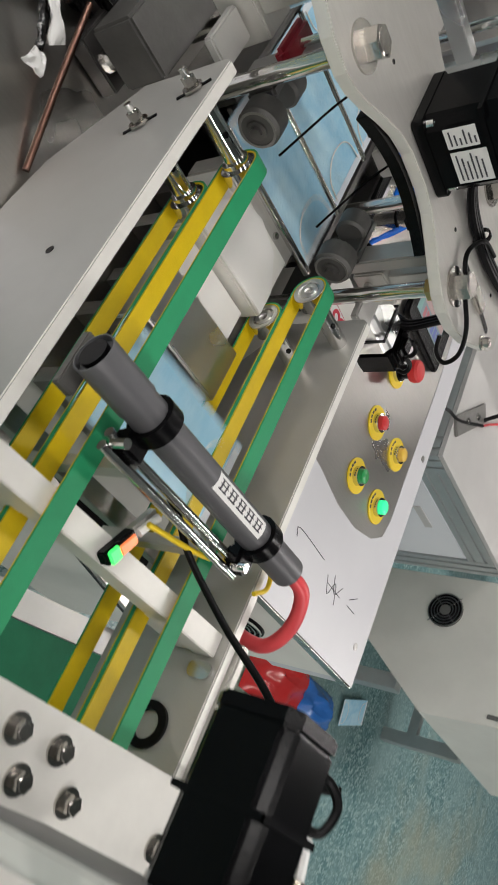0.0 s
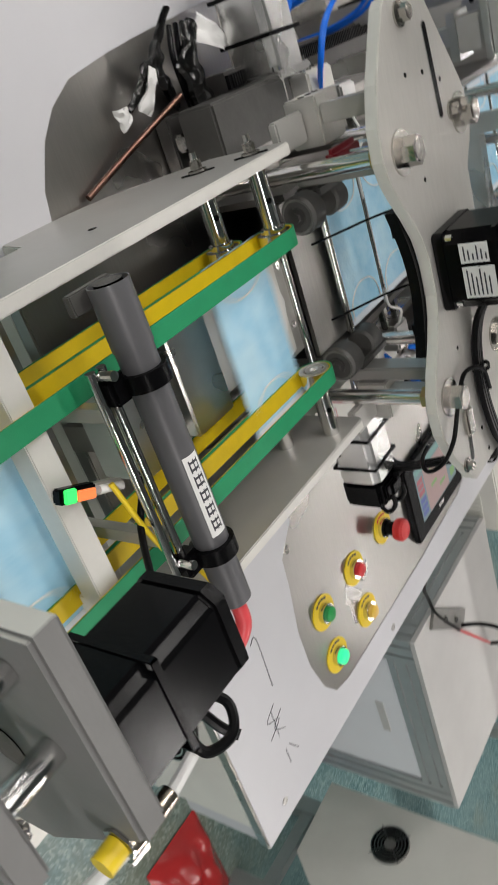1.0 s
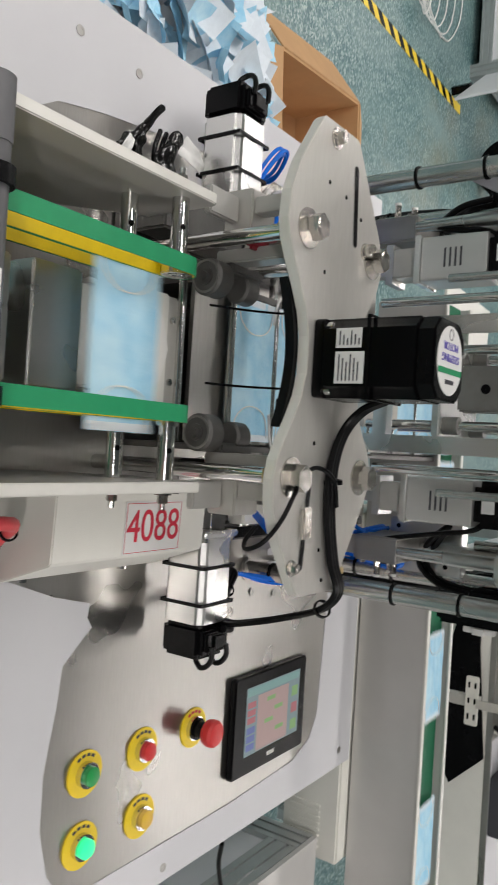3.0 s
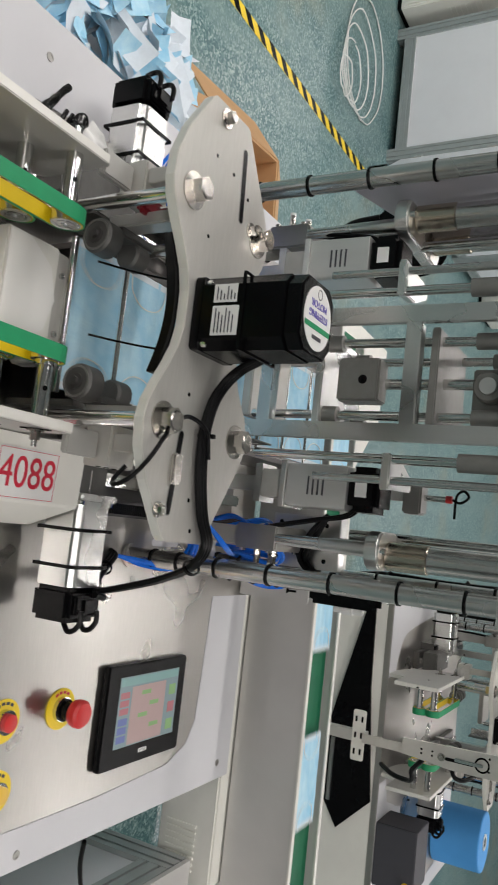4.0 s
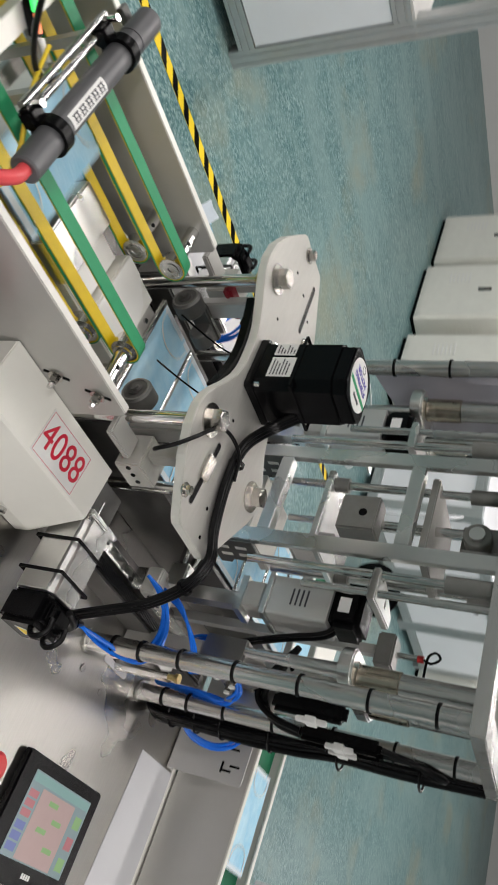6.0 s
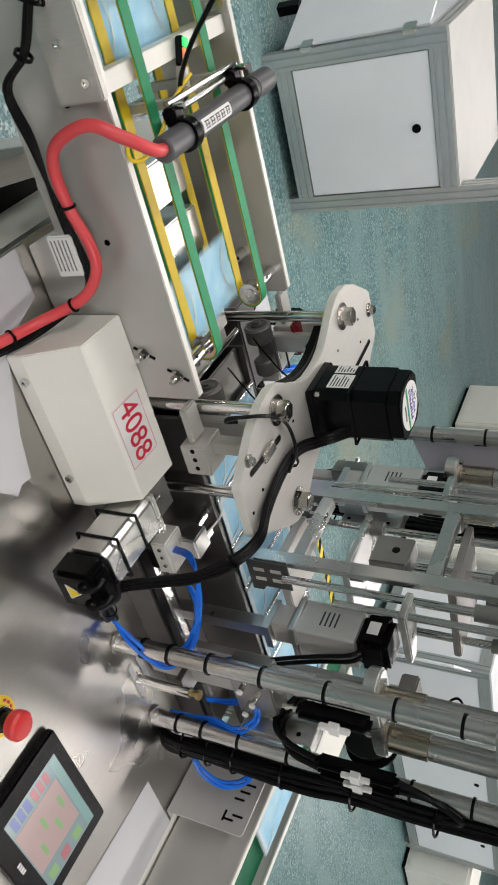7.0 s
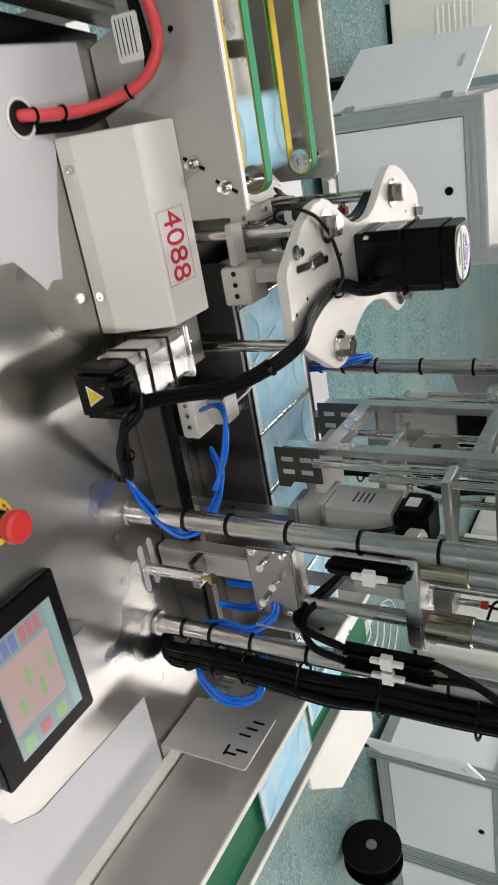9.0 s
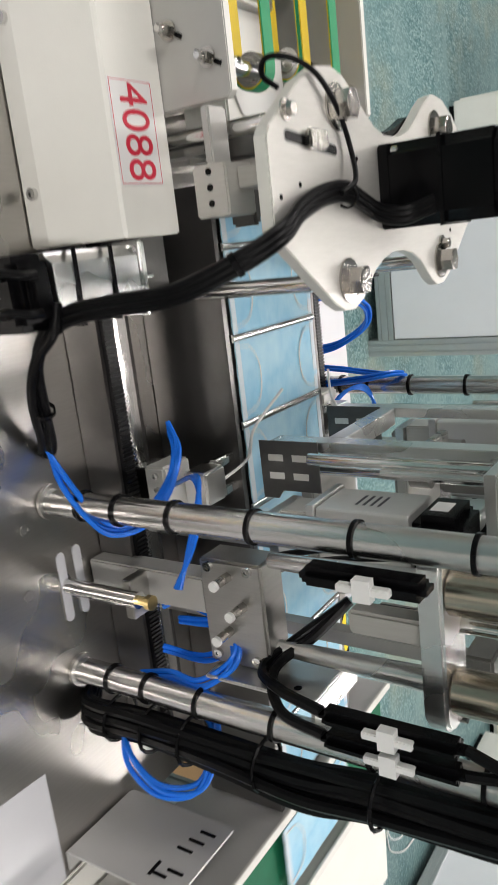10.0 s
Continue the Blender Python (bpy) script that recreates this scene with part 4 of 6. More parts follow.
def upright_motor(x, y, z, s):
    t = thing("upright_motor", "grey finned motor standing upright with black cap", "motor", (x, y, z), "upright motors")
    part("body", P(rrect(-0.033, 0.033, -0.033, 0.033, 0.004, 3), 0, 0.098, "z", 0.001), CAST_LIGHT, t)
    part("flange", B(-0.036, 0.036, -0.036, 0.036, -0.010, -0.0005, bevel=0.001), ALU, t)
    part("gearbox", B(-0.022, 0.022, -0.022, 0.022, -0.05, -0.0105, bevel=0.002), PLATE, t)
    part("cap", B(-0.0335, 0.0335, -0.0335, 0.0335, 0.0985, 0.148, bevel=0.009), BLACK, t)
    part("warning_label", B(-0.012, 0.012, -0.0340, -0.0337, 0.112, 0.130), PAPER, t)
    for k in range(4):
        part("print_line", B(-0.014, 0.014, -0.0334, -0.0331, 0.035 + 0.008 * k, 0.038 + 0.008 * k), INK, t)
    for k in range(2):
        part("cable", T([(0.024 * s, -0.012 + 0.014 * k, 0.112), (0.040 * s, -0.008 + 0.014 * k, 0.090), (0.050 * s, -0.002 + 0.012 * k, 0.040), (0.062 * s, 0.008 + 0.012 * k, -0.020), (0.078 * s, 0.03 + 0.01 * k, -0.10), (0.080 * s, 0.055 + 0.01 * k, -0.18), (0.076 * s, 0.075, -0.258)], 0.0036, 8), RUBBER, t, smooth=True)
    part("mount", B(-0.03, 0.03, -0.02, 0.03, -0.062, -0.0505), ALU, t)
    part("column", B(-0.012, 0.012, 0.005, 0.028, TOP - z + 0.001, -0.0625), ALU, t)
    return t


CAST_LIGHT = material("silver_motor_body", (0.60, 0.60, 0.58), 0.38, 0.6, 0.05, 40, 0.05, 300, stretch=(1, 1, 0.2))
upright_motor(0.150, 0.165, 1.065, 1)
upright_motor(-0.205, 0.165, 1.065, -1)


def actuator(x, y, s):
    t = thing("press_actuator", "ultrasonic press cylinders held in an aluminium clamp plate", "actuator", (x, y, 1.2), "press actuators")
    part("clamp", P(rrect(-0.028, 0.028, -0.09, 0.09, 0.024, 8), 0.0, 0.022, "z", 0.003), ALU, t)
    for yy, r in ((-0.045, 0.019), (0.05, 0.019)):
        part("cylinder", C((0.006 * s, yy, 0.0222), (0.006 * s, yy, 0.194), r, 28, bevel=0.002), POST_STEEL, t, smooth=True)
        part("collar", C((0.006 * s, yy, 0.0225), (0.006 * s, yy, 0.085), r + 0.002, 28, bevel=0.002), NICKEL, t, smooth=True)
        part("horn", C((0.0, yy, -0.16), (0.0, yy, -0.0005), 0.008, 22, 0.012), POST_STEEL, t, smooth=True)
    part("rod", C((-0.02 * s, 0.0, -0.055), (-0.02 * s, 0.0, 0.194), 0.008, 18), CHROME, t, smooth=True)
    for yy in (-0.08, 0.08):
        part("screw", C((0.0, yy, 0.0222), (0.0, yy, 0.03), 0.005, 12), CHROME, t)
    part("fork", B(-0.012, 0.012, -0.012, 0.012, -0.075, -0.0005, bevel=0.003), PLATE, t)
    part("base_block", B(-0.02, 0.02, -0.046, 0.07, -0.235, -0.1605, bevel=0.003), STEEL_DARK, t)
    for yy in (-0.039, 0.058):
        for zz in (-0.222, -0.175):
            socket_screw(t, (0.02 * s, yy, zz), (s, 0, 0), 0.005, 0.004)
    for yy, zz in ((-0.03, -0.20), (0.0, -0.185), (0.03, -0.205)):
        f = part("air_fitting", cyl(C((0.0202 * s, yy, zz), (0.030 * s, yy, zz), 0.0055, 6), (0.030 * s, yy, zz), (0.042 * s, yy, zz), 0.0048, 14), BOLT, t)
        part("release_collar", C((0.0422 * s, yy, zz), (0.046 * s, yy, zz), 0.0052, 14), PAPER, f)
    part("side_bracket", box(B(-0.045, 0.045, 0.0705, 0.0745, -0.225, -0.10, bevel=0.001), -0.045, 0.045, 0.0747, 0.10, -0.104, -0.10), ALU, t)
    for xx, zz in ((-0.03, -0.21), (0.03, -0.21), (-0.03, -0.125), (0.03, -0.125), (0.0, -0.165)):
        part("bracket_hole", C((xx, 0.0700, zz), (xx, 0.0750, zz), 0.004, 12), BLACK, t)
    part("pedestal", B(-0.015, 0.015, -0.02, 0.02, TOP - 1.2 + 0.002, -0.2355, bevel=0.002), SIDE, t)
    return t


NICKEL = material("nickel_plate", (0.50, 0.44, 0.36), 0.25, 1.0, 0.06, 40)
actuator(0.236, 0.215, 1)
actuator(-0.266, 0.215, -1)


def tip_sensor():
    t = thing("proximity_sensor", "small round sensor with red and yellow tip on a grey block", "sensor", (0.145, 0.293, 1.235))
    part("block", B(-0.028, 0.028, -0.02, 0.02, -0.03, 0.0, bevel=0.003), CAST, t)
    part("barrel", C((0, 0, 0.0002), (0, 0, 0.035), 0.005, 14), CHROME, t, smooth=True)
    part("tip", C((0, 0, 0.0352), (0, 0, 0.045), 0.006, 14), RED, t, smooth=True)
    part("lead", T([(0, 0, 0.045), (0.004, 0, 0.058), (-0.006, 0, 0.07), (-0.015, 0, 0.062), (-0.008, 0, 0.052), (0.008, 0, 0.05), (0.03, 0, 0.05)], 0.0022, 7), RUBBER, t, smooth=True)
    part("stand", B(-0.008, 0.008, -0.008, 0.008, TOP + 0.002 - 1.235, -0.0305), SIDE, t)
    return t


tip_sensor()


# ---- cables along the posts ----
def cable_bundle(x, y, s):
    t = thing("cable_bundle", "thick bundle of black cables tied along a post", "cables", (0, 0, 0), "cable bundles")
    rnd = random.Random(3)
    for k in range(12):
        a = k * 2.4
        q = 0.006 + 0.013 * (k / 12)
        dx, dy = q * math.cos(a), q * math.sin(a)
        j = [rnd.uniform(-0.004, 0.004) for _ in range(8)]
        part("cable", T([(x - 0.012 * s + dx * 0.5, y + 0.035 + dy * 0.5, TOP + 0.002), (x + 0.012 * s + dx * 0.7, y + 0.042 + dy, TOP + 0.025), (x + 0.012 * s + dx + j[0], y + 0.036 + dy, TOP + 0.10), (x + 0.010 * s + dx * 1.2, y + 0.040 + dy * 1.1 + j[1], TOP + 0.2), (x + 0.004 * s + dx + j[2], y + 0.050 + dy * 1.4, TOP + 0.29), (x + dx, y + 0.046 + dy * 1.3 + j[3], TOP + 0.36), (x + 0.004 * s + dx * 1.2 + j[4], y + 0.040 + dy * 1.2, TOP + 0.47), (x + dx, y + 0.038 + dy, TOP + 0.594)], 0.0056, 7, 5), RUBBER, t, smooth=True)
    for z in (0.06, 0.11, 0.16, 0.25, 0.37, 0.5):
        part("cable_tie", T([(x + 0.006 * s + 0.0265 * math.cos(a), y + 0.041 + 0.025 * math.sin(a), TOP + z) for a in [i * math.pi / 8 for i in range(17)]], 0.0022, 5, straight=True), BLACK, t)
    for k, dy in ((0, -0.012), (1, 0.012)):
        p = part("plug", B(x + 0.010 * s - 0.012, x + 0.010 * s + 0.012, y - 0.032 + dy, y - 0.017 + dy, TOP + 0.32, TOP + 0.45, bevel=0.006), BLACK, t, "black inline plug")
        part("latch", box(B(x + 0.022 * s - 0.004, x + 0.022 * s + 0.004, y - 0.028 + dy, y - 0.021 + dy, TOP + 0.365, TOP + 0.41, bevel=0.001), x + 0.022 * s - 0.005, x + 0.022 * s + 0.005, y - 0.034 + dy, y - 0.015 + dy, TOP + 0.380, TOP + 0.395), PAPER, p, "white plastic latch")
        part("lead", T([(x + 0.010 * s, y - 0.025 + dy, TOP + 0.32), (x, y - 0.03 + dy, TOP + 0.27), (x - 0.03 * s, y - 0.04, TOP + 0.235 + 0.012 * k), (x - 0.07 * s, y - 0.06, TOP + 0.26 + 0.012 * k), (x - 0.10 * s, y - 0.09, TOP + 0.30)], 0.0055, 8), RUBBER, t, smooth=True)
        part("lead", T([(x + 0.010 * s, y - 0.025 + dy, TOP + 0.45), (x + 0.014 * s, y - 0.02, TOP + 0.50), (x + 0.018 * s, y + 0.01, TOP + 0.54), (x + 0.012 * s, y + 0.03, TOP + 0.50), (x + 0.008 * s, y + 0.035, TOP + 0.46)], 0.005, 8), RUBBER, t, smooth=True)
    return t


cable_bundle(0.292, 0.314, 1)
cable_bundle(-0.322, 0.314, -1)


def cable(name, label, pts, r, mat, n=8, category="cable"):
    t = thing(name, label, category)
    part("strand", T(pts, r, 10, n), mat, t, smooth=True)
    return t


# motor lead that sweeps from the stepper over the plate to the servo and down to the near post
lead = thing("motor_cable", "black motor cable sweeping over the plate to the post", "cable")
for k in range(3):
    o = 0.0060 * (k - 1)
    part("strand", T([(0.028, -0.150 + o, 1.15), (0.038, -0.142 + o, 1.122), (0.058, -0.146 + o, 1.104), (0.085, -0.158 + o, 1.098), (0.12, -0.168 + o, 1.098), (0.165, -0.166 + o, 1.098), (0.215, -0.154 + o, 1.099), (0.250, -0.136 + o, 1.099), (0.278, -0.116 + o, 1.070), (0.300, -0.096 + o, 1.016), (0.317, -0.092 + o, 0.962), (0.330, -0.084 + o, 0.908), (0.328, -0.052 + o, 0.868), (0.308, 0.005, 0.836 + o), (0.290, 0.050, 0.816 + o), (0.283, 0.062, 0.802)], 0.0042, 8), RUBBER, lead, smooth=True)
for p, q in (((0.12, -0.164, 1.098), (1, 0.1, 0)), ((0.278, -0.116, 1.070), (0.5, 0.45, -0.8)), ((0.308, 0.005, 0.839), (-0.4, 0.8, -0.45))):
    part("cable_tie", ring(bmesh.new(), Vector(p), Vector(p) + Vector(q) * 0.005, 0.0112, 0.0095, 18), BLACK, lead)
plug = part("plug", B(0.294, 0.322, 0.130, 0.147, 1.12, 1.23, bevel=0.006), BLACK, lead, "black inline plug")
part("latch", box(B(0.3221, 0.330, 0.134, 0.141, 1.160, 1.205, bevel=0.001), 0.3219, 0.331, 0.128, 0.147, 1.175, 1.190), PAPER, plug, "white plastic latch")
cable("thin_cable", "thin black sensor cable curving over the plate", [(0.150, -0.166, 1.106), (0.118, -0.178, 1.106), (0.107, -0.208, 1.098), (0.128, -0.240, 1.098), (0.160, -0.266, 1.097), (0.184, -0.280, 1.085), (0.194, -0.283, 1.066), (0.187, -0.272, 1.056), (0.172, -0.262, 1.062)], 0.0026, RUBBER)
cable("servo_cable", "black servo cable looping to the post", [(0.335, -0.100, 0.912), (0.340, -0.072, 0.905), (0.338, -0.045, 0.872), (0.322, -0.005, 0.840), (0.300, 0.040, 0.818), (0.292, 0.056, 0.803)], 0.0048, RUBBER)


def hose_bunch(base, s, n=4):
    t = thing("air_hoses", "bunch of glossy blue air hoses tied to the post", "hose", group="air hoses")
    for k in range(n):
        o = 0.005 * k
        part("hose", T([Vector(base[0]) + Vector((0, o, o * 0.4))] + [Vector(p) + Vector((o * 0.6, o * 0.8, (k % 2) * 0.006)) for p in base[1:-1]] + [Vector(base[-1]) + Vector((0, o, 0))], 0.003, 7, 8), BLUE_HOSE, t, smooth=True)
    return t


hose_bunch([(0.290, 0.055, 0.812), (0.292, 0.078, 0.832), (0.296, 0.105, 0.862), (0.290, 0.124, 0.888), (0.262, 0.122, 0.910), (0.232, 0.095, 0.922), (0.208, 0.065, 0.918), (0.195, 0.045, 0.900)], 1)
hose_bunch([(0.27, 0.312, 0.875), (0.272, 0.30, 0.92), (0.28, 0.295, 0.965), (0.265, 0.27, 1.0), (0.24, 0.25, 0.985), (0.23, 0.235, 0.95), (0.225, 0.228, 0.88), (0.225, 0.235, 0.806)], 1, 3)
hose_bunch([(0.30, 0.352, 0.86), (0.32, 0.38, 0.89), (0.325, 0.40, 0.93), (0.31, 0.395, 0.97), (0.29, 0.36, 0.98), (0.27, 0.335, 0.965), (0.262, 0.33, 0.90), (0.26, 0.335, 0.81)], 1, 3)
hose_bunch([(-0.30, 0.075, 0.806), (-0.315, 0.082, 0.85), (-0.338, 0.092, 0.885), (-0.343, 0.098, 0.930), (-0.333, 0.094, 0.955), (-0.305, 0.088, 0.945), (-0.275, 0.09, 0.915), (-0.262, 0.095, 0.86), (-0.258, 0.10, 0.806)], -1, 2)
hose_bunch([(-0.33, 0.05, 0.806), (-0.335, 0.04, 0.85), (-0.352, 0.015, 0.885), (-0.345, -0.015, 0.895), (-0.315, -0.035, 0.885), (-0.275, -0.045, 0.865), (-0.255, -0.04, 0.83), (-0.25, -0.035, 0.806)], -1, 3)


def short_pillar(x, y, h):
    t = thing("support_pillar", "short turned steel pillar standing in a slotted hole", "pillar", (x, y, TOP + 0.001))
    # film-backed slots, their bright reflection put into the pale colour
    for x in (0.004, -0.020):
        part("slot", P(arc(x, 0.035, 0.006, 0, 180) + arc(x, -0.035, 0.006, 180, 360), 0, 0.0008), FILM, t)
    part("rod", C((0, 0, 0.001), (0, 0, h), 0.009, 20), CHROME, t, smooth=True)
    part("tip", cyl(C((0, 0, h), (0, 0, h + 0.012), 0.005, 12), (0, 0, h + 0.012), (0, 0, h + 0.018), 0.008, 14), BRASS, t)
    part("arm", B(-0.06, -0.008, -0.015, 0.03, h - 0.03, h - 0.018, bevel=0.001), STEEL_DARK, t)
    return t


short_pillar(0.287, 0.212, 0.105)


# ---- heater tube across the belts ----
def heater_tube(y, z, x0, x1):
    t = thing("static_eliminator_tube", "grey tube across belts with white label and black clamps", "tube")
    part("tube", C((x0, y, z), (x1, y, z), 0.0150, 32, bevel=0.002), GREY_TUBE, t, smooth=True)
    part("sleeve", ring(bmesh.new(), (x0 - 0.004, y, z), (x0 + 0.045, y, z), 0.0160, 0.0151, 32), GREY_TUBE, t, smooth=True)
    part("saddle", B(x0 - 0.004, x0 + 0.012, y - 0.024, y + 0.020, z - 0.024, z - 0.0165, bevel=0.001), ROLLER, t, "dark steel saddle bracket")
    part("end_bore", C((x0 - 0.0045, y, z), (x0 + 0.001, y, z), 0.011, 20), BLACK, t)
    for x in (-0.105, 0.055):
        part("clamp", ring(bmesh.new(), (x, y, z), (x + 0.014, y, z), 0.0195, 0.0152, 28), BLACK, t, smooth=True)
        part("clamp_foot", B(x - 0.004, x + 0.018, y - 0.032, y - 0.012, z - 0.020, z - 0.002, bevel=0.003), BLACK, t)
    def lab(u, v):
        a = radians(65 + 60 * v)
        return Vector((-0.03 + 0.075 * u, y + 0.0153 * math.cos(a), z + 0.0153 * math.sin(a)))
    l = part("label", sheet(lab, 4, 8), PAPER, t, "white printed label")
    for k in range(5):
        for j, (u0, u1, v0, v1) in enumerate(((0.0, 0.8, 0.0, 0.12), (0.0, 0.8, 0.42, 0.54), (0.0, 0.8, 0.86, 1.0), (0.1, 0.24, 0.0, 1.0), (0.55, 0.7, 0.15, 0.9))):
            def ln(u, v, k=k, u0=u0, u1=u1, v0=v0, v1=v1):
                a = radians(78 + 34 * (v0 + (v1 - v0) * v))
                return Vector((-0.026 + 0.0138 * (k + u0 + (u1 - u0) * u), y + 0.0156 * math.cos(a), z + 0.0156 * math.sin(a)))
            part("print_bar", sheet(ln, 1, 3), INK, l)
    for yy in (y - 0.035, y - 0.024):
        part("rod", C((-0.118, yy, z - 0.014), (0.066, yy, z - 0.014), 0.004, 12), CHROME, t, smooth=True)
    for x in (-0.113, 0.057):
        part("rod_screw", C((x, y - 0.03, z - 0.010), (x, y - 0.03, z + 0.004), 0.004, 12), CHROME, t)
    for x in (-0.082, 0.034):
        part("bracket_leg", B(x - 0.006, x + 0.006, y - 0.0345, y - 0.0245, 0.8855, z - 0.0185), PLATE, t)
    return t


heater_tube(-0.594, 1.03, -0.167, 0.120)
red = thing("red_cable", "thick red cable curving from tube down the side plate", "cable")
part("strand", T([(0.113, -0.594, 1.030), (0.143, -0.602, 1.036), (0.170, -0.626, 1.020), (0.182, -0.645, 0.990), (0.184, -0.632, 0.945), (0.178, -0.604, 0.922), (0.172, -0.555, 0.918), (0.172, -0.509, 0.929), (0.174, -0.475, 0.924), (0.182, -0.445, 0.895), (0.210, -0.430, 0.845), (0.260, -0.430, 0.822), (0.295, -0.433, 0.808), (0.300, -0.434, 0.79)], 0.0072, 10, 8), RED_CABLE, red, smooth=True)
for p, q in (((0.173, -0.56, 0.918), (0, 1, 0)), ((0.188, -0.44, 0.885), (0.3, 0.3, -0.8)), ((0.25, -0.43, 0.826), (1, 0, -0.3)), ((0.285, -0.432, 0.812), (1, 0, -0.3))):
    part("cable_tie", ring(bmesh.new(), Vector(p), Vector(p) + Vector(q).normalized() * 0.003, 0.0095, 0.0073, 16), BLACK, red)
blk = thing("black_cables", "black cables hung down the conveyor side plate", "cable")
for k in range(4):
    part("strand", T([(0.148 + 0.002 * k, -0.80, 0.975), (0.162 + 0.003 * k, -0.765, 0.958), (0.170 + 0.003 * k, -0.72, 0.935), (0.172 + 0.003 * k, -0.69, 0.897), (0.168 + 0.003 * k, -0.636 + 0.003 * k, 0.900), (0.168 + 0.002 * k, -0.57, 0.895 + 0.003 * k), (0.170, -0.52, 0.898 + 0.004 * k), (0.172, -0.465, 0.905 + 0.003 * k), (0.180, -0.44, 0.878 + 0.004 * k), (0.212, -0.42 + 0.003 * k, 0.832), (0.26, -0.42 + 0.003 * k, 0.812), (0.298, -0.424 + 0.003 * k, 0.79)], 0.0026, 8), RUBBER, blk, smooth=True)
for p, q in (((0.1665, -0.765, 0.958), (0.3, 0.9, -0.4)), ((0.1745, -0.72, 0.935), (0.1, 0.7, -0.7))):
    part("cable_tie", ring(bmesh.new(), Vector(p), Vector(p) + Vector(q).normalized() * 0.004, 0.0105, 0.0085, 16), BLACK, blk)
hub = part("wire_connector", B(0.160, 0.176, -0.525, -0.472, 0.868, 0.906, bevel=0.002), PAPER, blk, "white printed wire connector")
for k in range(5):
    part("print_line", B(0.1761, 0.1764, -0.520, -0.480, 0.874 + 0.006 * k, 0.8755 + 0.006 * k), INK, hub)
gl = thing("cable_hole", "round cable hole with white edge in tabletop", "hole", (0.299, -0.431, TOP + 0.0013))
part("rim", ring(bmesh.new(), (0, 0, 0), (0, 0, 0.002), 0.024, 0.020), PAPER, gl)
part("opening", C((0, 0, 0.0002), (0, 0, 0.0012), 0.0199, 24), BLACK, gl)
cable("earth_wire", "yellow earth wire curling from the tube end", [(-0.03, -0.640, 1.0), (0.02, -0.634, 1.010), (0.055, -0.622, 1.012), (0.085, -0.600, 1.008), (0.118, -0.588, 1.004), (0.138, -0.592, 1.0), (0.140, -0.606, 1.0), (0.125, -0.618, 1.0)], 0.0024, YELLOW_P)


# ---- rear cross bars, sensor and drive ----
def cross_member():
    t = thing("conveyor_cross_member", "cream painted cross bar over the conveyor with screws", "machine frame")
    part("bar", B(-0.1745, 0.1295, -0.682, -0.660, 0.960, 0.984, bevel=0.001), PLATE_EDGE, t)
    part("end_plate", B(0.1425, 0.154, -0.80, -0.66, 0.94, 1.00, bevel=0.002), PLATE, t)
    for y, z in ((-0.76, 0.965), (-0.72, 0.965), (-0.68, 0.985)):
        socket_screw(t, (0.154, y, z), (1, 0, 0), 0.005, 0.004)
    part("rear_plate", B(-0.189, 0.144, -0.92, -0.785, 0.9935, 1.010, bevel=0.001), PLATE_EDGE, t)
    for x, y in ((-0.060, -0.806), (-0.018, -0.806), (-0.040, -0.832), (0.010, -0.832), (-0.13, -0.82), (0.12, -0.835)):
        bolt(t, (x, y, 1.010), (0, 0, 1), 0.007, 0.007, 1.5)
    return t


cross_member()


def sensor():
    t = thing("photo_sensor", "small black photo sensor with lit green and orange lamps", "sensor", (-0.04, -0.670, 0.9845), turn=-25)
    part("housing", B(-0.006, 0.006, -0.012, 0.022, 0, 0.010, bevel=0.0015), BLACK, t)
    part("green_lamp", B(-0.0055, 0.0055, -0.010, 0.001, 0.0101, 0.0135, bevel=0.001), material("sensor_green", (0.05, 0.9, 0.15), 0.3, emit=1.0), t)
    part("orange_lamp", B(-0.003, 0.0055, 0.0015, 0.020, 0.0101, 0.0125, bevel=0.001), material("sensor_orange", (0.95, 0.25, 0.08), 0.3, emit=0.5), t)
    part("arm", B(-0.005, 0.005, 0.0225, 0.05, 0.0, 0.007), PLATE, t)
    part("plug", C((0.0, 0.024, 0.010), (0.0, 0.046, 0.012), 0.0035, 12), PAPER, t, smooth=True)
    return t


sensor()
cable("sensor_cable", "black sensor cable hanging from the photo sensor", [(-0.022, -0.612, 1.0), (-0.005, -0.617, 1.0), (0.015, -0.64, 1.01), (0.04, -0.68, 1.05), (0.06, -0.72, 1.10), (0.05, -0.77, 1.15)], 0.003, RUBBER)


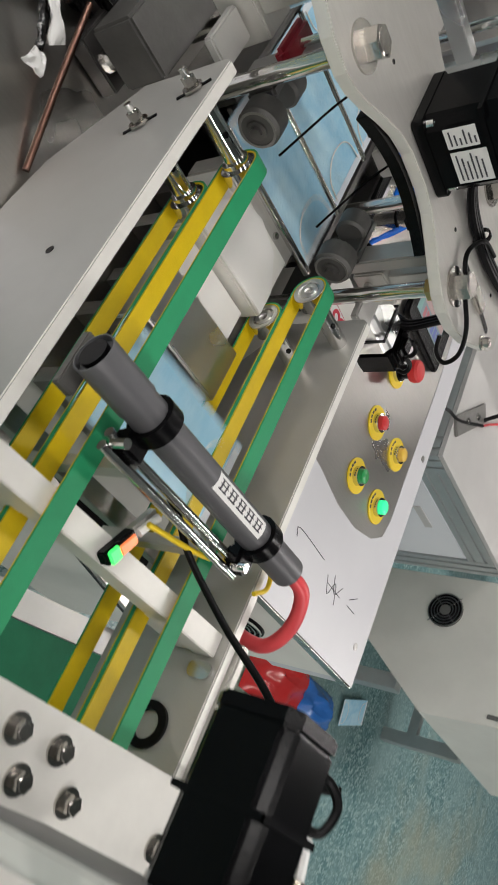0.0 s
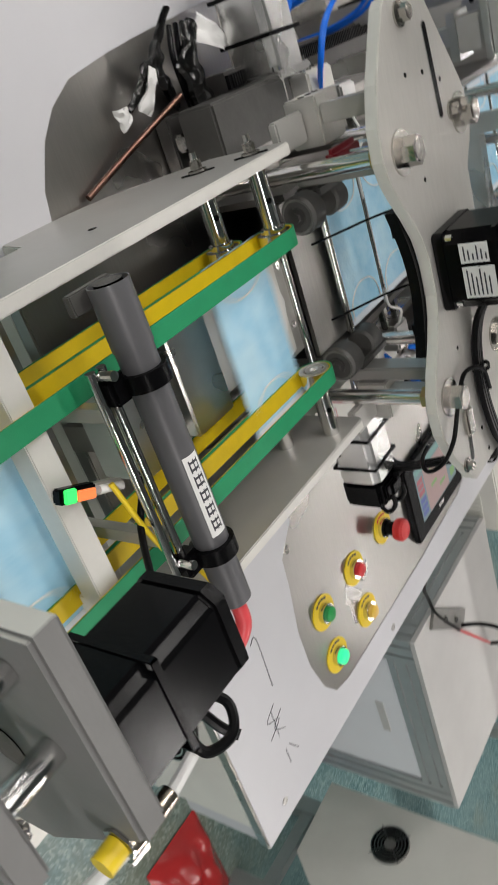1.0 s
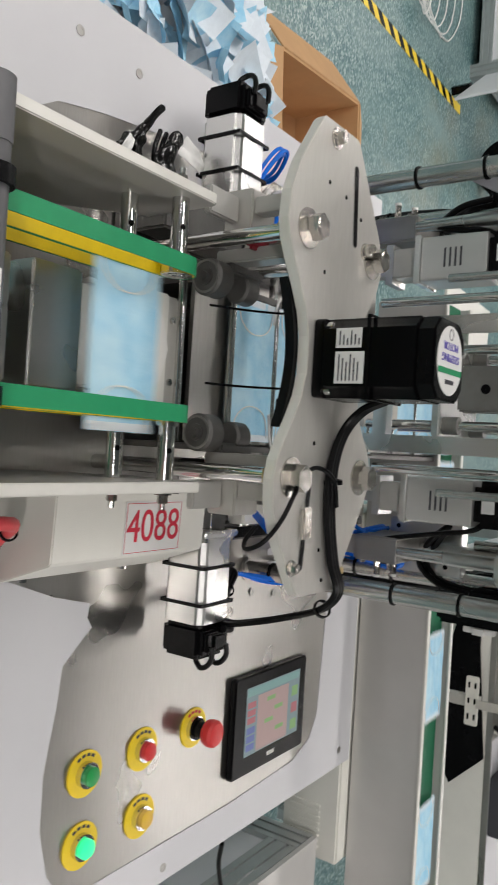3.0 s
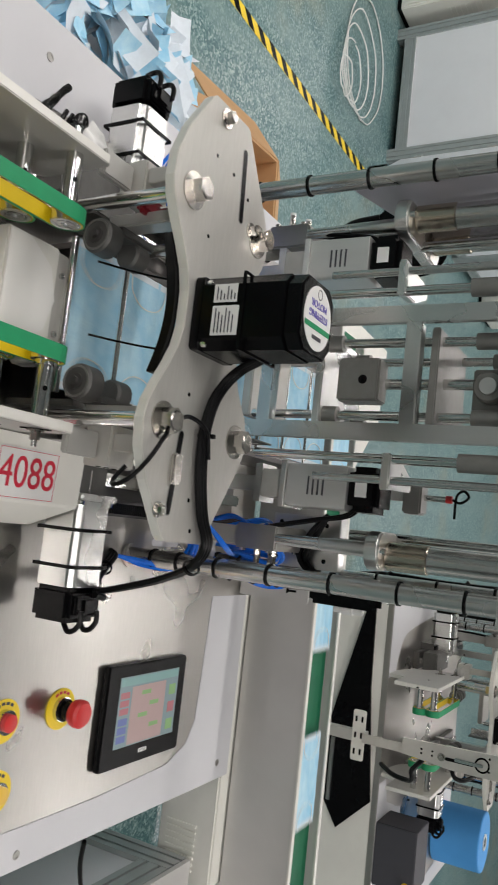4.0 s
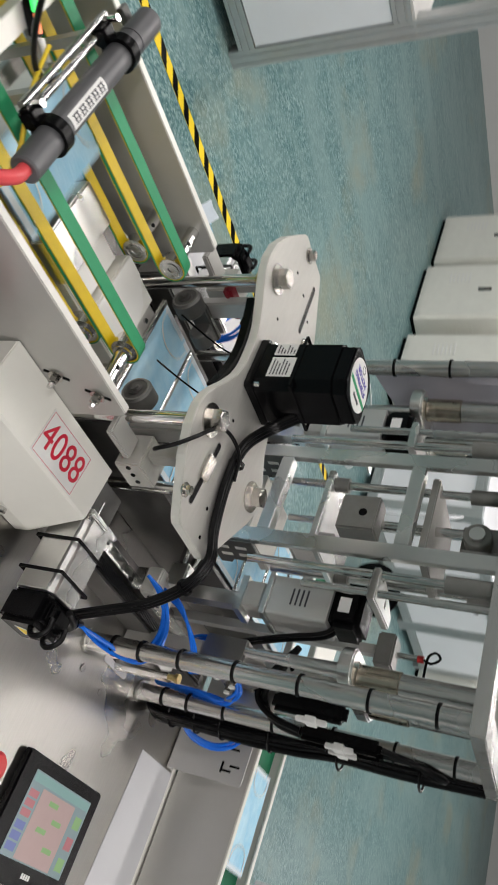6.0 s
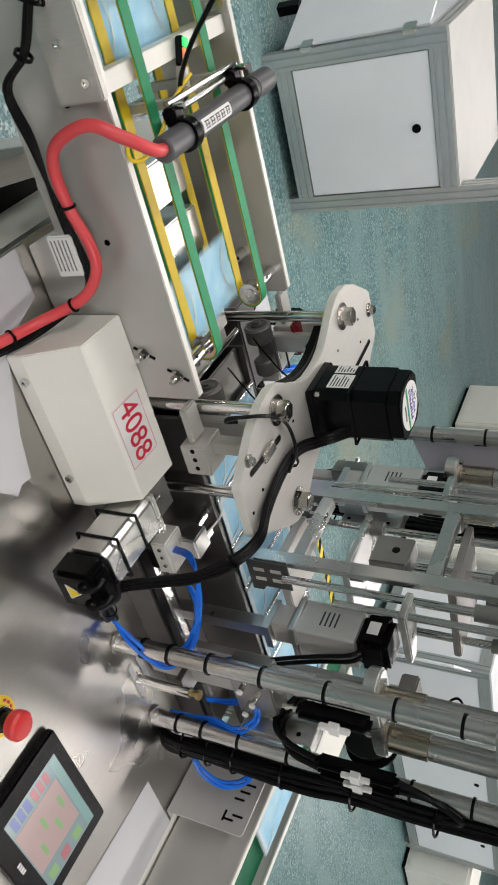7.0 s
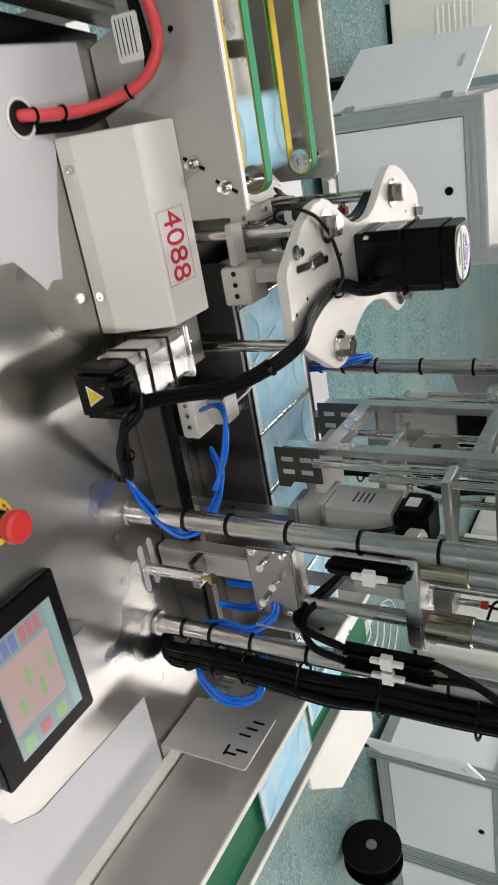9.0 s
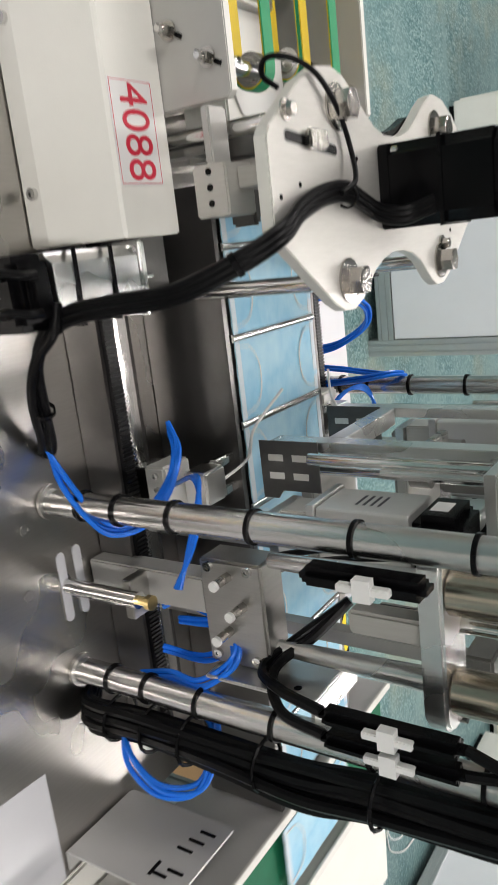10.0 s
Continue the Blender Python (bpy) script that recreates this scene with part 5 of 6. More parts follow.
def feed_drive():
    t = thing("feed_motor", "black stepper motor with tied cable bolted to a rear plate", "motor", (-0.036, -0.848, 1.171))
    plate = part("plate", P([(-0.11, -0.16), (0.036, -0.16), (0.036, -0.012), (-0.006, 0.066), (-0.11, 0.066)], -0.014, 0.0, "y", 0.002), GREY_SHADED, t)
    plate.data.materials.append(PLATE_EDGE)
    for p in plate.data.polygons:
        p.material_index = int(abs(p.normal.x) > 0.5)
    part("cross_bar", B(-0.20, -0.02, -0.055, -0.041, 0.030, 0.052, bevel=0.002), GREY_SHADED, t)
    part("spacer", C((-0.05, -0.041, 0.041), (-0.05, -0.0142, 0.041), 0.006, 16), CHROME, t, smooth=True)
    part("spacer", C((-0.09, -0.041, 0.041), (-0.09, -0.0142, 0.041), 0.006, 16), CHROME, t, smooth=True)
    for x, z, r in ((-0.035, 0.0, 0.012), (-0.02, -0.06, 0.006), (0.015, -0.10, 0.006), (-0.04, -0.11, 0.006)):
        part("hole", C((x, -0.0146, z), (x, -0.0100, z), r, 18), BLACK, t)
    part("body", P([(a * 0.0285, b * 0.0285) for a, b in ((0.70, -1), (0.76, -0.90), (0.90, -0.76), (1, -0.70), (1, 0.70), (0.90, 0.76), (0.76, 0.90), (0.70, 1), (-0.70, 1), (-0.76, 0.90), (-0.90, 0.76), (-1, 0.70), (-1, -0.70), (-0.90, -0.76), (-0.76, -0.90), (-0.70, -1))], 0.0005, 0.09, "y", 0.0008), BLACK_METAL, t)
    part("end_cap", P([(a * 0.0284, b * 0.0284) for a, b in ((0.74, -1), (1, -0.74), (1, 0.74), (0.74, 1), (-0.74, 1), (-1, 0.74), (-1, -0.74), (-0.74, -1))], 0.0902, 0.101, "y", 0.002), BLACK, t)
    bm = bmesh.new()
    for a in ((-0.0295, 0.0295, -0.0295, -0.0284), (-0.0295, 0.0295, 0.0284, 0.0295)):
        box(bm, a[0], a[1], 0.045, 0.049, a[2], a[3])
        box(bm, a[2], a[3], 0.045, 0.049, a[0], a[1])
    part("cable_tie", bm, BLACK, t)
    part("loop_cable", T([(0.026, 0.075, 0.01), (0.040, 0.083, 0.018), (0.048, 0.072, 0.026), (0.045, 0.056, 0.022), (0.037, 0.058, 0.012), (0.040, 0.073, 0.002), (0.060, 0.080, 0.008), (0.066, 0.083, 0.016)], 0.0030, 8), RUBBER, t, smooth=True)
    part("lead", T([(0.045, 0.055, 0.015), (0.046, 0.03, 0.018), (0.044, 0.01, 0.02), (0.035, -0.03, 0.02)], 0.0035, 8), PAPER, t, smooth=True)
    part("sleeve", C((0.045, 0.03, 0.018), (0.042, -0.004, 0.02), 0.0055, 16), NICKEL, t, smooth=True)
    part("knob", C((0.0, -0.026, 0.050), (0.0, -0.016, 0.050), 0.0055, 18), YELLOW_P, t, smooth=True)
    part("knob_nut", C((0.0, -0.0158, 0.050), (0.0, -0.0142, 0.050), 0.008, 6), BOLT, t)
    for a in (-0.023, 0.023):
        for b in (-0.023, 0.023):
            part("screw", C((a, 0.0005, b), (a, 0.006, b), 0.0035, 12), CHROME, t)
    return t


feed_drive()

hose_bunch([(0.235, 0.215, 0.885), (0.220, 0.206, 0.94), (0.207, 0.232, 0.975), (0.210, 0.275, 0.968), (0.226, 0.302, 0.935), (0.245, 0.290, 0.89)], 1, 2)
hose_bunch([(0.215, 0.255, 0.87), (0.205, 0.225, 0.92), (0.215, 0.200, 0.965), (0.235, 0.215, 0.985), (0.232, 0.25, 0.955), (0.222, 0.265, 0.90)], 1, 2)


def guard_sheet():
    """Plastic sheet between the two posts on the far side."""
    t = thing("guard_sheet", "dull lavender grey plastic guard sheet between two posts", "guard")
    part("sheet", P([(0.129, 1.12), (0.129, 1.392), (0.298, 1.392), (0.298, 1.17)], -0.3225, -0.3195, "x"), material("lavender_film", (0.50, 0.49, 0.54), 0.35, 0.0, 0.06, 12, 0.2, 18), t)
    for y in (0.1275, 0.2985):
        part("clip", B(-0.325, -0.317, y - 0.003, y + 0.003, 1.24, 1.26), BLACK, t)


guard_sheet()


# ---- scrap on the steel top ----
cable("copper_rod", "thin copper rod leaning on the steel tabletop", [(-0.192, -0.378, 0.8055), (-0.222, -0.298, 0.818), (-0.252, -0.215, 0.832)], 0.0036, COPPER, category="rod")


TAPE = material("black_tape", (0.004, 0.004, 0.004), 0.16, 0.0, 0.2, 40, 0.3, 120, spec=0.5)


def wire_tangle():
    """Two taped wire ends that lie across the steel top."""
    t = thing("wire_tangle", "black taped wires with frayed white ends on the steel top", "wires")

    def ribbon(pts, w, seed):
        line = smooth_line(pts, 8)
        n = len(line) - 1

        def f(u, v):
            i = min(n, int(round(u * n)))
            p, q = line[i], line[min(n, i + 1)] - line[max(0, i - 1)]
            side = Vector((-q.y, q.x, 0)).normalized()
            a = 2 * math.pi * v
            r = w * (1 + 0.7 * noise.noise((u * 7 + seed, v * 3, seed))) * (0.6 + 0.4 * math.sin(math.pi * min(1, u * 1.1)))
            return p + side * r * math.cos(a) + Vector((0, 0, 0.6 * r * math.sin(a) + 0.004 * noise.noise((u * 9, v * 4, seed + 3.0))))
        return sheet(f, n, 10)
    part("tape", ribbon([(-0.185, -0.160, 0.822), (-0.215, -0.172, 0.826), (-0.245, -0.180, 0.830), (-0.275, -0.184, 0.832), (-0.302, -0.178, 0.836), (-0.318, -0.165, 0.838)], 0.016, 1.0), TAPE, t, "glossy black insulating tape", smooth=True)
    part("tape", ribbon([(-0.240, -0.200, 0.812), (-0.262, -0.215, 0.818), (-0.285, -0.228, 0.824), (-0.310, -0.224, 0.832), (-0.338, -0.212, 0.848)], 0.008, 4.0), TAPE, t, "glossy black insulating tape", smooth=True)
    part("tape", ribbon([(-0.312, -0.225, 0.832), (-0.290, -0.246, 0.826), (-0.270, -0.268, 0.822), (-0.256, -0.292, 0.820)], 0.007, 7.0), TAPE, t, "glossy black insulating tape", smooth=True)
    for k, (x, y, z, w, d, turn) in enumerate(((-0.300, -0.138, 0.838, 0.016, 0.030, -35), (-0.268, -0.262, 0.830, 0.011, 0.030, 62), (-0.252, -0.300, 0.818, 0.013, 0.012, 20))):
        def flake(u, v, k=k, w=w, d=d):
            return Vector(((u - 0.5) * w * 2 * (1 - 0.5 * v), (v - 0.5) * d * 1.6, 0.006 * noise.noise((u * 3, v * 3, k * 2.0)) + 0.004 * math.sin(3 * v)))
        o = part("frayed_end", sheet(flake, 8, 8, 0.0008), PAPER, t, "frayed white wrapping", smooth=True)
        o.matrix_basis = pose(x, y, z, 12, 8, turn)
    for k in range(4):
        part("wire", T([(-0.232 - 0.004 * k, -0.178 + 0.008 * k, 0.812), (-0.262, -0.196 + 0.007 * k, 0.824), (-0.292 - 0.004 * k, -0.200 + 0.010 * k, 0.826 + 0.003 * k), (-0.322, -0.186 + 0.012 * k, 0.822)], 0.0034, 7, 6), BLACK, t, smooth=True)
    return t


wire_tangle()


# ---- delivery conveyor behind the table ----
def delivery():
    t = thing("delivery_conveyor", "low delivery conveyor with green belt and grey side rails", "conveyor")
    part("near_rail", B(-0.25, 7.2, 0.618, 0.622, TOP - 0.03, TOP + 0.125, bevel=0.001), GREY_SHEET, t)
    part("near_lip", B(-0.25, 7.2, 0.612, 0.626, TOP + 0.1255, TOP + 0.130, bevel=0.001), PLATE_EDGE, t)
    part("belt", B(-0.25, 7.2, 0.628, 0.755, TOP + 0.10, TOP + 0.108), GREEN_DARK, t)
    part("far_rail", B(-0.25, 7.2, 0.760, 0.764, TOP - 0.08, TOP + 0.125, bevel=0.001), GREY_SHEET, t)
    part("far_lip", B(-0.25, 7.2, 0.756, 0.770, TOP + 0.1255, TOP + 0.130, bevel=0.001), PLATE_EDGE, t)
    for x in (-0.15, 1.9, 4.0, 6.6):
        for y in (0.65, 0.735):
            part("leg", B(x - 0.02, x + 0.02, y - 0.015, y + 0.015, 0, TOP + 0.0995), ALU_PROFILE, t)
    return t


delivery()
rnd = random.Random(9)


def end_guard():
    t = thing("end_guard", "cream bent plate guard at the conveyor's end", "machine cover")
    part("plate", P([(-0.33, 0.775), (-0.05, 0.775), (0.034, 0.85), (0.034, 0.94), (-0.10, 1.08), (-0.31, 1.10)], TOP + 0.06, TOP + 0.066), CREAM, t)
    part("profile", P(grooved(-0.06, -0.02, 0.775, 0.815), 0.0, TOP + 0.0595), ALU_PROFILE, t)
    return t


def floor_cabinet():
    """Cream cabinet that stands below the delivery conveyor."""
    t = thing("side_cabinet", "cream sheet steel cabinet with louvres under the conveyor", "cabinet")
    part("body", B(0.22, 0.99, 0.58, 1.05, 0.625, TOP - 0.035, bevel=0.004), CREAM, t)
    for x in (0.26, 0.92):
        part("leg", B(x, x + 0.04, 0.98, 1.02, 0.0, 0.6245), ALU_PROFILE, t)
    for k in range(8):
        part("louvre", B(0.87 + 0.013 * k, 0.876 + 0.013 * k, 0.576, 0.5805, 0.645, 0.72, bevel=0.001), CREAM, t)
    return t


floor_cabinet()


def slot_plate():
    t = thing("slotted_plate", "bent grey steel plate with black adjusting slots", "machine plate")
    m = pose(0.305, 0.505, TOP + 0.082, 90, 0, 0)
    pl = part("plate", P(rrect(-0.056, 0.056, -0.077, 0.077, 0.006), -0.0015, 0.0015, "z"), GREY_SHEET, t)
    for k, (x, y, h) in enumerate(((-0.035, 0.055, False), (-0.02, 0.05, False), (-0.005, 0.045, False), (0.025, 0.055, False), (0.035, 0.04, False), (0.03, 0.03, True))):
        o = part("slot", T([(x - 0.010, y, 0.001), (x + 0.010, y, 0.001)] if h else [(x, y - 0.010, 0.001), (x, y + 0.010, 0.001)], 0.0024, 8, straight=True), BLACK, t)
        o.matrix_basis = m
    pl.matrix_basis = m
    part("foot", B(0.25, 0.36, 0.507, 0.53, TOP + 0.0015, TOP + 0.004), GREY_SHEET, t)
    for x in (0.27, 0.34):
        bolt(t, (x, 0.518, TOP + 0.004), (0, 0, 1), 0.005, 0.005, 1.6)
    return t


slot_plate()


def steel_chute():
    """Bent chute below the belts, in front of the table."""
    t = thing("steel_chute", "bent brushed steel chute beside a black sheet for the dark gap", "chute", (0.03, -0.562, 0.0), turn=-9)
    part("lip", B(-0.10, 0.55, -0.004, 0.008, 0.69, 0.746, bevel=0.001), STEEL, t)
    part("flange", B(-0.10, 0.55, -0.025, -0.0045, 0.741, 0.746, bevel=0.001), STEEL, t)
    # black sheet laid below the lip to draw the dark gap to the table
    part("liner", B(-0.10, 0.55, 0.0085, 0.16, 0.655, 0.661), BLACK, t)
    for x in (-0.05, 0.5):
        part("leg", B(x - 0.012, x + 0.012, -0.03, -0.006, 0.0, 0.7405), SIDE, t)
    return t


steel_chute()


# ---- things on the floor and along the hall ----
def profile_cabinet(x0, x1, y0, y1, h, face, label, holes=True, z0=0.05, tall=0.0, top=None):
    """An aluminium profile frame with white panels; face: the side with the door."""
    t = thing("control_cabinet", label, "cabinet", (0, 0, 0), "control cabinets")
    w = 0.07
    for x in (x0, x1 - w):
        for y in (y0, y1 - w):
            part("post", P(grooved(x, x + w, y, y + w), 0, tall if tall and x > x0 and y > y0 else h), ALU_PROFILE, t)
    for z in (z0, h - w):
        for y in (y0, y1 - w):
            part("rail", P(grooved(y + 0.001, y + w - 0.001, z, z + w), x0 + w, x1 - w, "x"), ALU_PROFILE, t)
        for x in (x0, x1 - w):
            part("rail", P(grooved(x + 0.001, x + w - 0.001, z, z + w), y0 + w, y1 - w, "y"), ALU_PROFILE, t)
    part("top_panel", B(x0 + 0.002, x1 - 0.002, y0 + 0.002, y1 - 0.002, h + 0.001, h + 0.012), top or (GREY_SHEET if tall else PANEL), t)
    part("side_panel", B(x0 + w, x1 - w, y0 + 0.012, y0 + 0.018, z0 + w, h - w), PANEL, t)
    part("side_panel", B(x0 + w, x1 - w, y1 - 0.018, y1 - 0.012, z0 + w, h - w), PANEL, t)
    part("side_panel", B(x0 + 0.012, x0 + 0.018, y0 + w, y1 - w, z0 + w, h - w), PANEL, t)
    d = part("door", B(x1 - 0.018, x1 - 0.006, y0 + w + 0.004, y1 - w - 0.004, z0 + w + 0.004, h - w - 0.004, bevel=0.002) if face == "x" else B(x0 + w + 0.004, x1 - w - 0.004, y0 + 0.004, y0 + 0.0115, z0 + w + 0.004, h - w - 0.004, bevel=0.002), PANEL, t, "white cabinet door")
    if holes:
        if face == "x":
            part("lock", C((x1 - 0.006, 0.5 * (y0 + y1) + 0.02, h - 0.145), (x1 - 0.003, 0.5 * (y0 + y1) + 0.02, h - 0.145), 0.018, 20), BLACK, d)
        else:
            part("grip", B(0.5 * (x0 + x1) - 0.05, 0.5 * (x0 + x1) + 0.05, y0 + 0.001, y0 + 0.004, h - 0.14, h - 0.12), GREY_SHEET, d)
    return t


def grooved(a, b, c, d):
    """Outline of a profile with two grooves in each side."""
    g, q = 0.004, 0.005
    w, v = b - a, d - c
    out = [(a, c)]
    for f in (0.28, 0.72):
        m = a + w * f
        out += [(m - g, c), (m - g, c + q), (m + g, c + q), (m + g, c)]
    out.append((b, c))
    for f in (0.28, 0.72):
        m = c + v * f
        out += [(b, m - g), (b - q, m - g), (b - q, m + g), (b, m + g)]
    out.append((b, d))
    for f in (0.72, 0.28):
        m = a + w * f
        out += [(m + g, d), (m + g, d - q), (m - g, d - q), (m - g, d)]
    out.append((a, d))
    for f in (0.72, 0.28):
        m = c + v * f
        out += [(a, m + g), (a + q, m + g), (a + q, m - g), (a, m - g)]
    return out


profile_cabinet(-3.1, -2.28, -0.27, 0.40, 0.76, "x", "white panelled cabinet in aluminium profile frame with round lock", tall=1.5)
for y in (3.22, 4.08, 4.94):
    profile_cabinet(-2.9, -2.05, y, y + 0.85, 0.80, "x", "white panelled cabinet in aluminium profile frame with round lock")
profile_cabinet(0.93, 1.5, 0.10, 0.56, 0.715, "y", "grey white cabinet in aluminium profile frame beside the table", True, top=GREY_SHEET)
end_guard()


def fan_cabinet():
    t = thing("electric_cabinet", "cream sheet steel electric cabinet with round fan grille", "cabinet", (0, 0, 0))
    part("body", P([(-0.215, 0.45), (0.0, 0.185), (0.25, 0.175), (0.25, 0.95), (-0.19, 0.95)], 1.85, 2.72, "x", 0.003), CREAM, t)
    for x in (1.90, 2.62):
        part("foot", B(x, x + 0.05, 0.15, 0.20, 0.0, 0.182), ALU_PROFILE, t)
        part("foot", B(x, x + 0.05, -0.15, -0.10, 0.0, 0.33), ALU_PROFILE, t)
        part("foot_rail", B(x + 0.01, x + 0.04, -0.0995, 0.1495, 0.10, 0.14), ALU_PROFILE, t)
    f = part("fan", C((1.8495, 0.125, 0.445), (1.846, 0.125, 0.445), 0.058, 32), BLACK, t, "round black fan behind a wire grille")
    for r in (0.056, 0.046, 0.036, 0.026):
        part("grille_ring", ring(bmesh.new(), (1.8455, 0.125, 0.445), (1.842, 0.125, 0.445), r + 0.0018, r - 0.0018), CHROME, f)
    part("hub", C((1.8455, 0.125, 0.445), (1.841, 0.125, 0.445), 0.018, 20), CAST, f)
    for a in (45, 135, 225, 315):
        part("grille_spoke", B(1.8412, 1.8418, -0.0015, 0.0015, 0.018, 0.066, m=Matrix.Translation((0, 0.125, 0.445)) @ Matrix.Rotation(radians(a), 4, "X")), CHROME, f)
    part("latch", B(1.846, 1.8495, -0.185, -0.172, 0.655, 0.745, bevel=0.001), CAST, t, "recessed grey latch")
    return t


fan_cabinet()


def steel_box(x, y, h, w, d, label):
    t = thing("electric_box", label, "cabinet", (x, y, 0), "electric boxes")
    part("body", B(0, w, 0, d, 0.03, h, bevel=0.006), CREAM, t)
    part("plinth", B(0.02, w - 0.02, 0.02, d - 0.02, 0, 0.03), BLACK, t)
    dr = part("door", B(0.02, w - 0.02, -0.010, -0.0005, 0.06, h - 0.03, bevel=0.002), CREAM, t)
    part("handle", B(w * 0.5 - 0.015, w * 0.5 + 0.015, -0.016, -0.0105, h * 0.6, h * 0.6 + 0.1, bevel=0.002), BLACK, dr)
    for k in range(6):
        part("louvre", B(w * 0.18, w * 0.36, -0.0145, -0.0105, h * 0.30 + 0.03 * k, h * 0.30 + 0.03 * k + 0.014, bevel=0.001), WHITE, dr)
    for k in range(7):
        part("vent", B(w + 0.0005, w + 0.003, 0.08, d - 0.08, h * 0.35 + 0.03 * k, h * 0.35 + 0.03 * k + 0.012), CREAM, t)
    return t


steel_box(-3.6, 3.15, 0.85, 0.62, 0.5, "cream steel electric box with handle and louvres")
steel_box(-4.4, 3.15, 0.80, 0.62, 0.5, "cream steel electric box with handle and louvres")
steel_box(-5.2, 3.25, 0.80, 0.62, 0.5, "cream steel electric box with handle and louvres")


def carton():
    t = thing("cardboard_box", "open brown cardboard box on the floor", "box", (-0.86, 1.20, 0), turn=4)
    for n, a in (("side", (-0.25, 0.25, -0.25, -0.244, 0, 0.26)), ("side", (-0.25, 0.25, 0.244, 0.25, 0, 0.26)), ("side", (-0.25, -0.244, -0.244, 0.244, 0, 0.26)), ("side", (0.244, 0.25, -0.244, 0.244, 0, 0.26)), ("base", (-0.244, 0.244, -0.244, 0.244, 0.001, 0.006))):
        part(n, B(*a), CARD, t)
    for m in (pose(0, -0.25, 0.26, 20), pose(0, 0.25, 0.26, 0, 0, 180) @ pose(0, 0, 0, 25), pose(-0.25, 0, 0.26, 0, 0, -90) @ pose(0, 0, 0, 35)):
        o = part("flap", B(-0.25, 0.25, -0.20, 0, 0, 0.005), CARD, t)
        o.matrix_basis = m
    return t


carton()


def mask_heap():
    t = thing("scrap_bin", "white plastic crate heaped with blue and white mask scraps", "bin", (-0.80, 0.31, 0))
    for a in ((-0.3, 0.3, -0.45, -0.44, 0, 0.17), (-0.3, 0.3, 0.44, 0.45, 0, 0.17), (-0.3, -0.29, -0.44, 0.44, 0, 0.17), (0.29, 0.3, -0.44, 0.44, 0, 0.17)):
        part("side", B(*a), PANEL, t)
    part("base", B(-0.29, 0.29, -0.44, 0.44, 0.001, 0.01), PANEL, t)
    return t


mask_heap()
heap = thing("mask_scraps", "heap of loose blue and white mask scraps in crate", "scraps", kind="stuff")
for mat in (MASK_BLUE, MASK_WHITE):
    bm = bmesh.new()
    for k in range(300):
        c = Vector((-0.80 + rnd.uniform(-0.32, 0.27), 0.31 + rnd.uniform(-0.43, 0.43), 0.0))
        c.z = 0.10 + rnd.uniform(0.6, 1.0) * 0.30 * math.cos((c.x + 0.82) * 2.2) * math.cos((c.y - 0.35) * 1.6)
        m = Matrix.Translation(c) @ Euler((rnd.uniform(-0.7, 0.7), rnd.uniform(-0.7, 0.7), rnd.uniform(0, 6.3))).to_matrix().to_4x4()
        w, d, q = rnd.uniform(0.05, 0.09), rnd.uniform(0.03, 0.05), rnd.uniform(-0.02, 0.02)
        vs = [[bm.verts.new(m @ Vector((a * w, b * d, q * a * a + 0.01 * b * b))) for b in (-1, 0, 1)] for a in (-1, -0.5, 0, 0.5, 1)]
        for i in range(4):
            for j in range(2):
                bm.faces.new((vs[i][j], vs[i + 1][j], vs[i + 1][j + 1], vs[i][j + 1]))
    tagged(part("scraps", bm, mat, heap, smooth=True), kind="stuff")


def floor_scraps():
    t = thing("paper_strip", "white paper strip lying on the floor", "paper", (-0.868, -0.615, 0.002), turn=8)
    part("strip", sheet(lambda u, v: Vector(((u - 0.5) * 0.095, (v - 0.5) * 0.22, 0.001 + 0.004 * math.sin(2.4 * v))), 4, 12, 0.0006), PAPER, t, smooth=True)
    cable("floor_hose", "blue air hose lying on the floor", [(-0.45, -0.50, 0.006), (-0.656, -0.61, 0.006), (-0.787, -0.677, 0.006), (-0.89, -0.706, 0.006), (-1.05, -0.74, 0.006), (-1.2, -0.80, 0.006)], 0.006, BLUE_HOSE, category="hose")


floor_scraps()


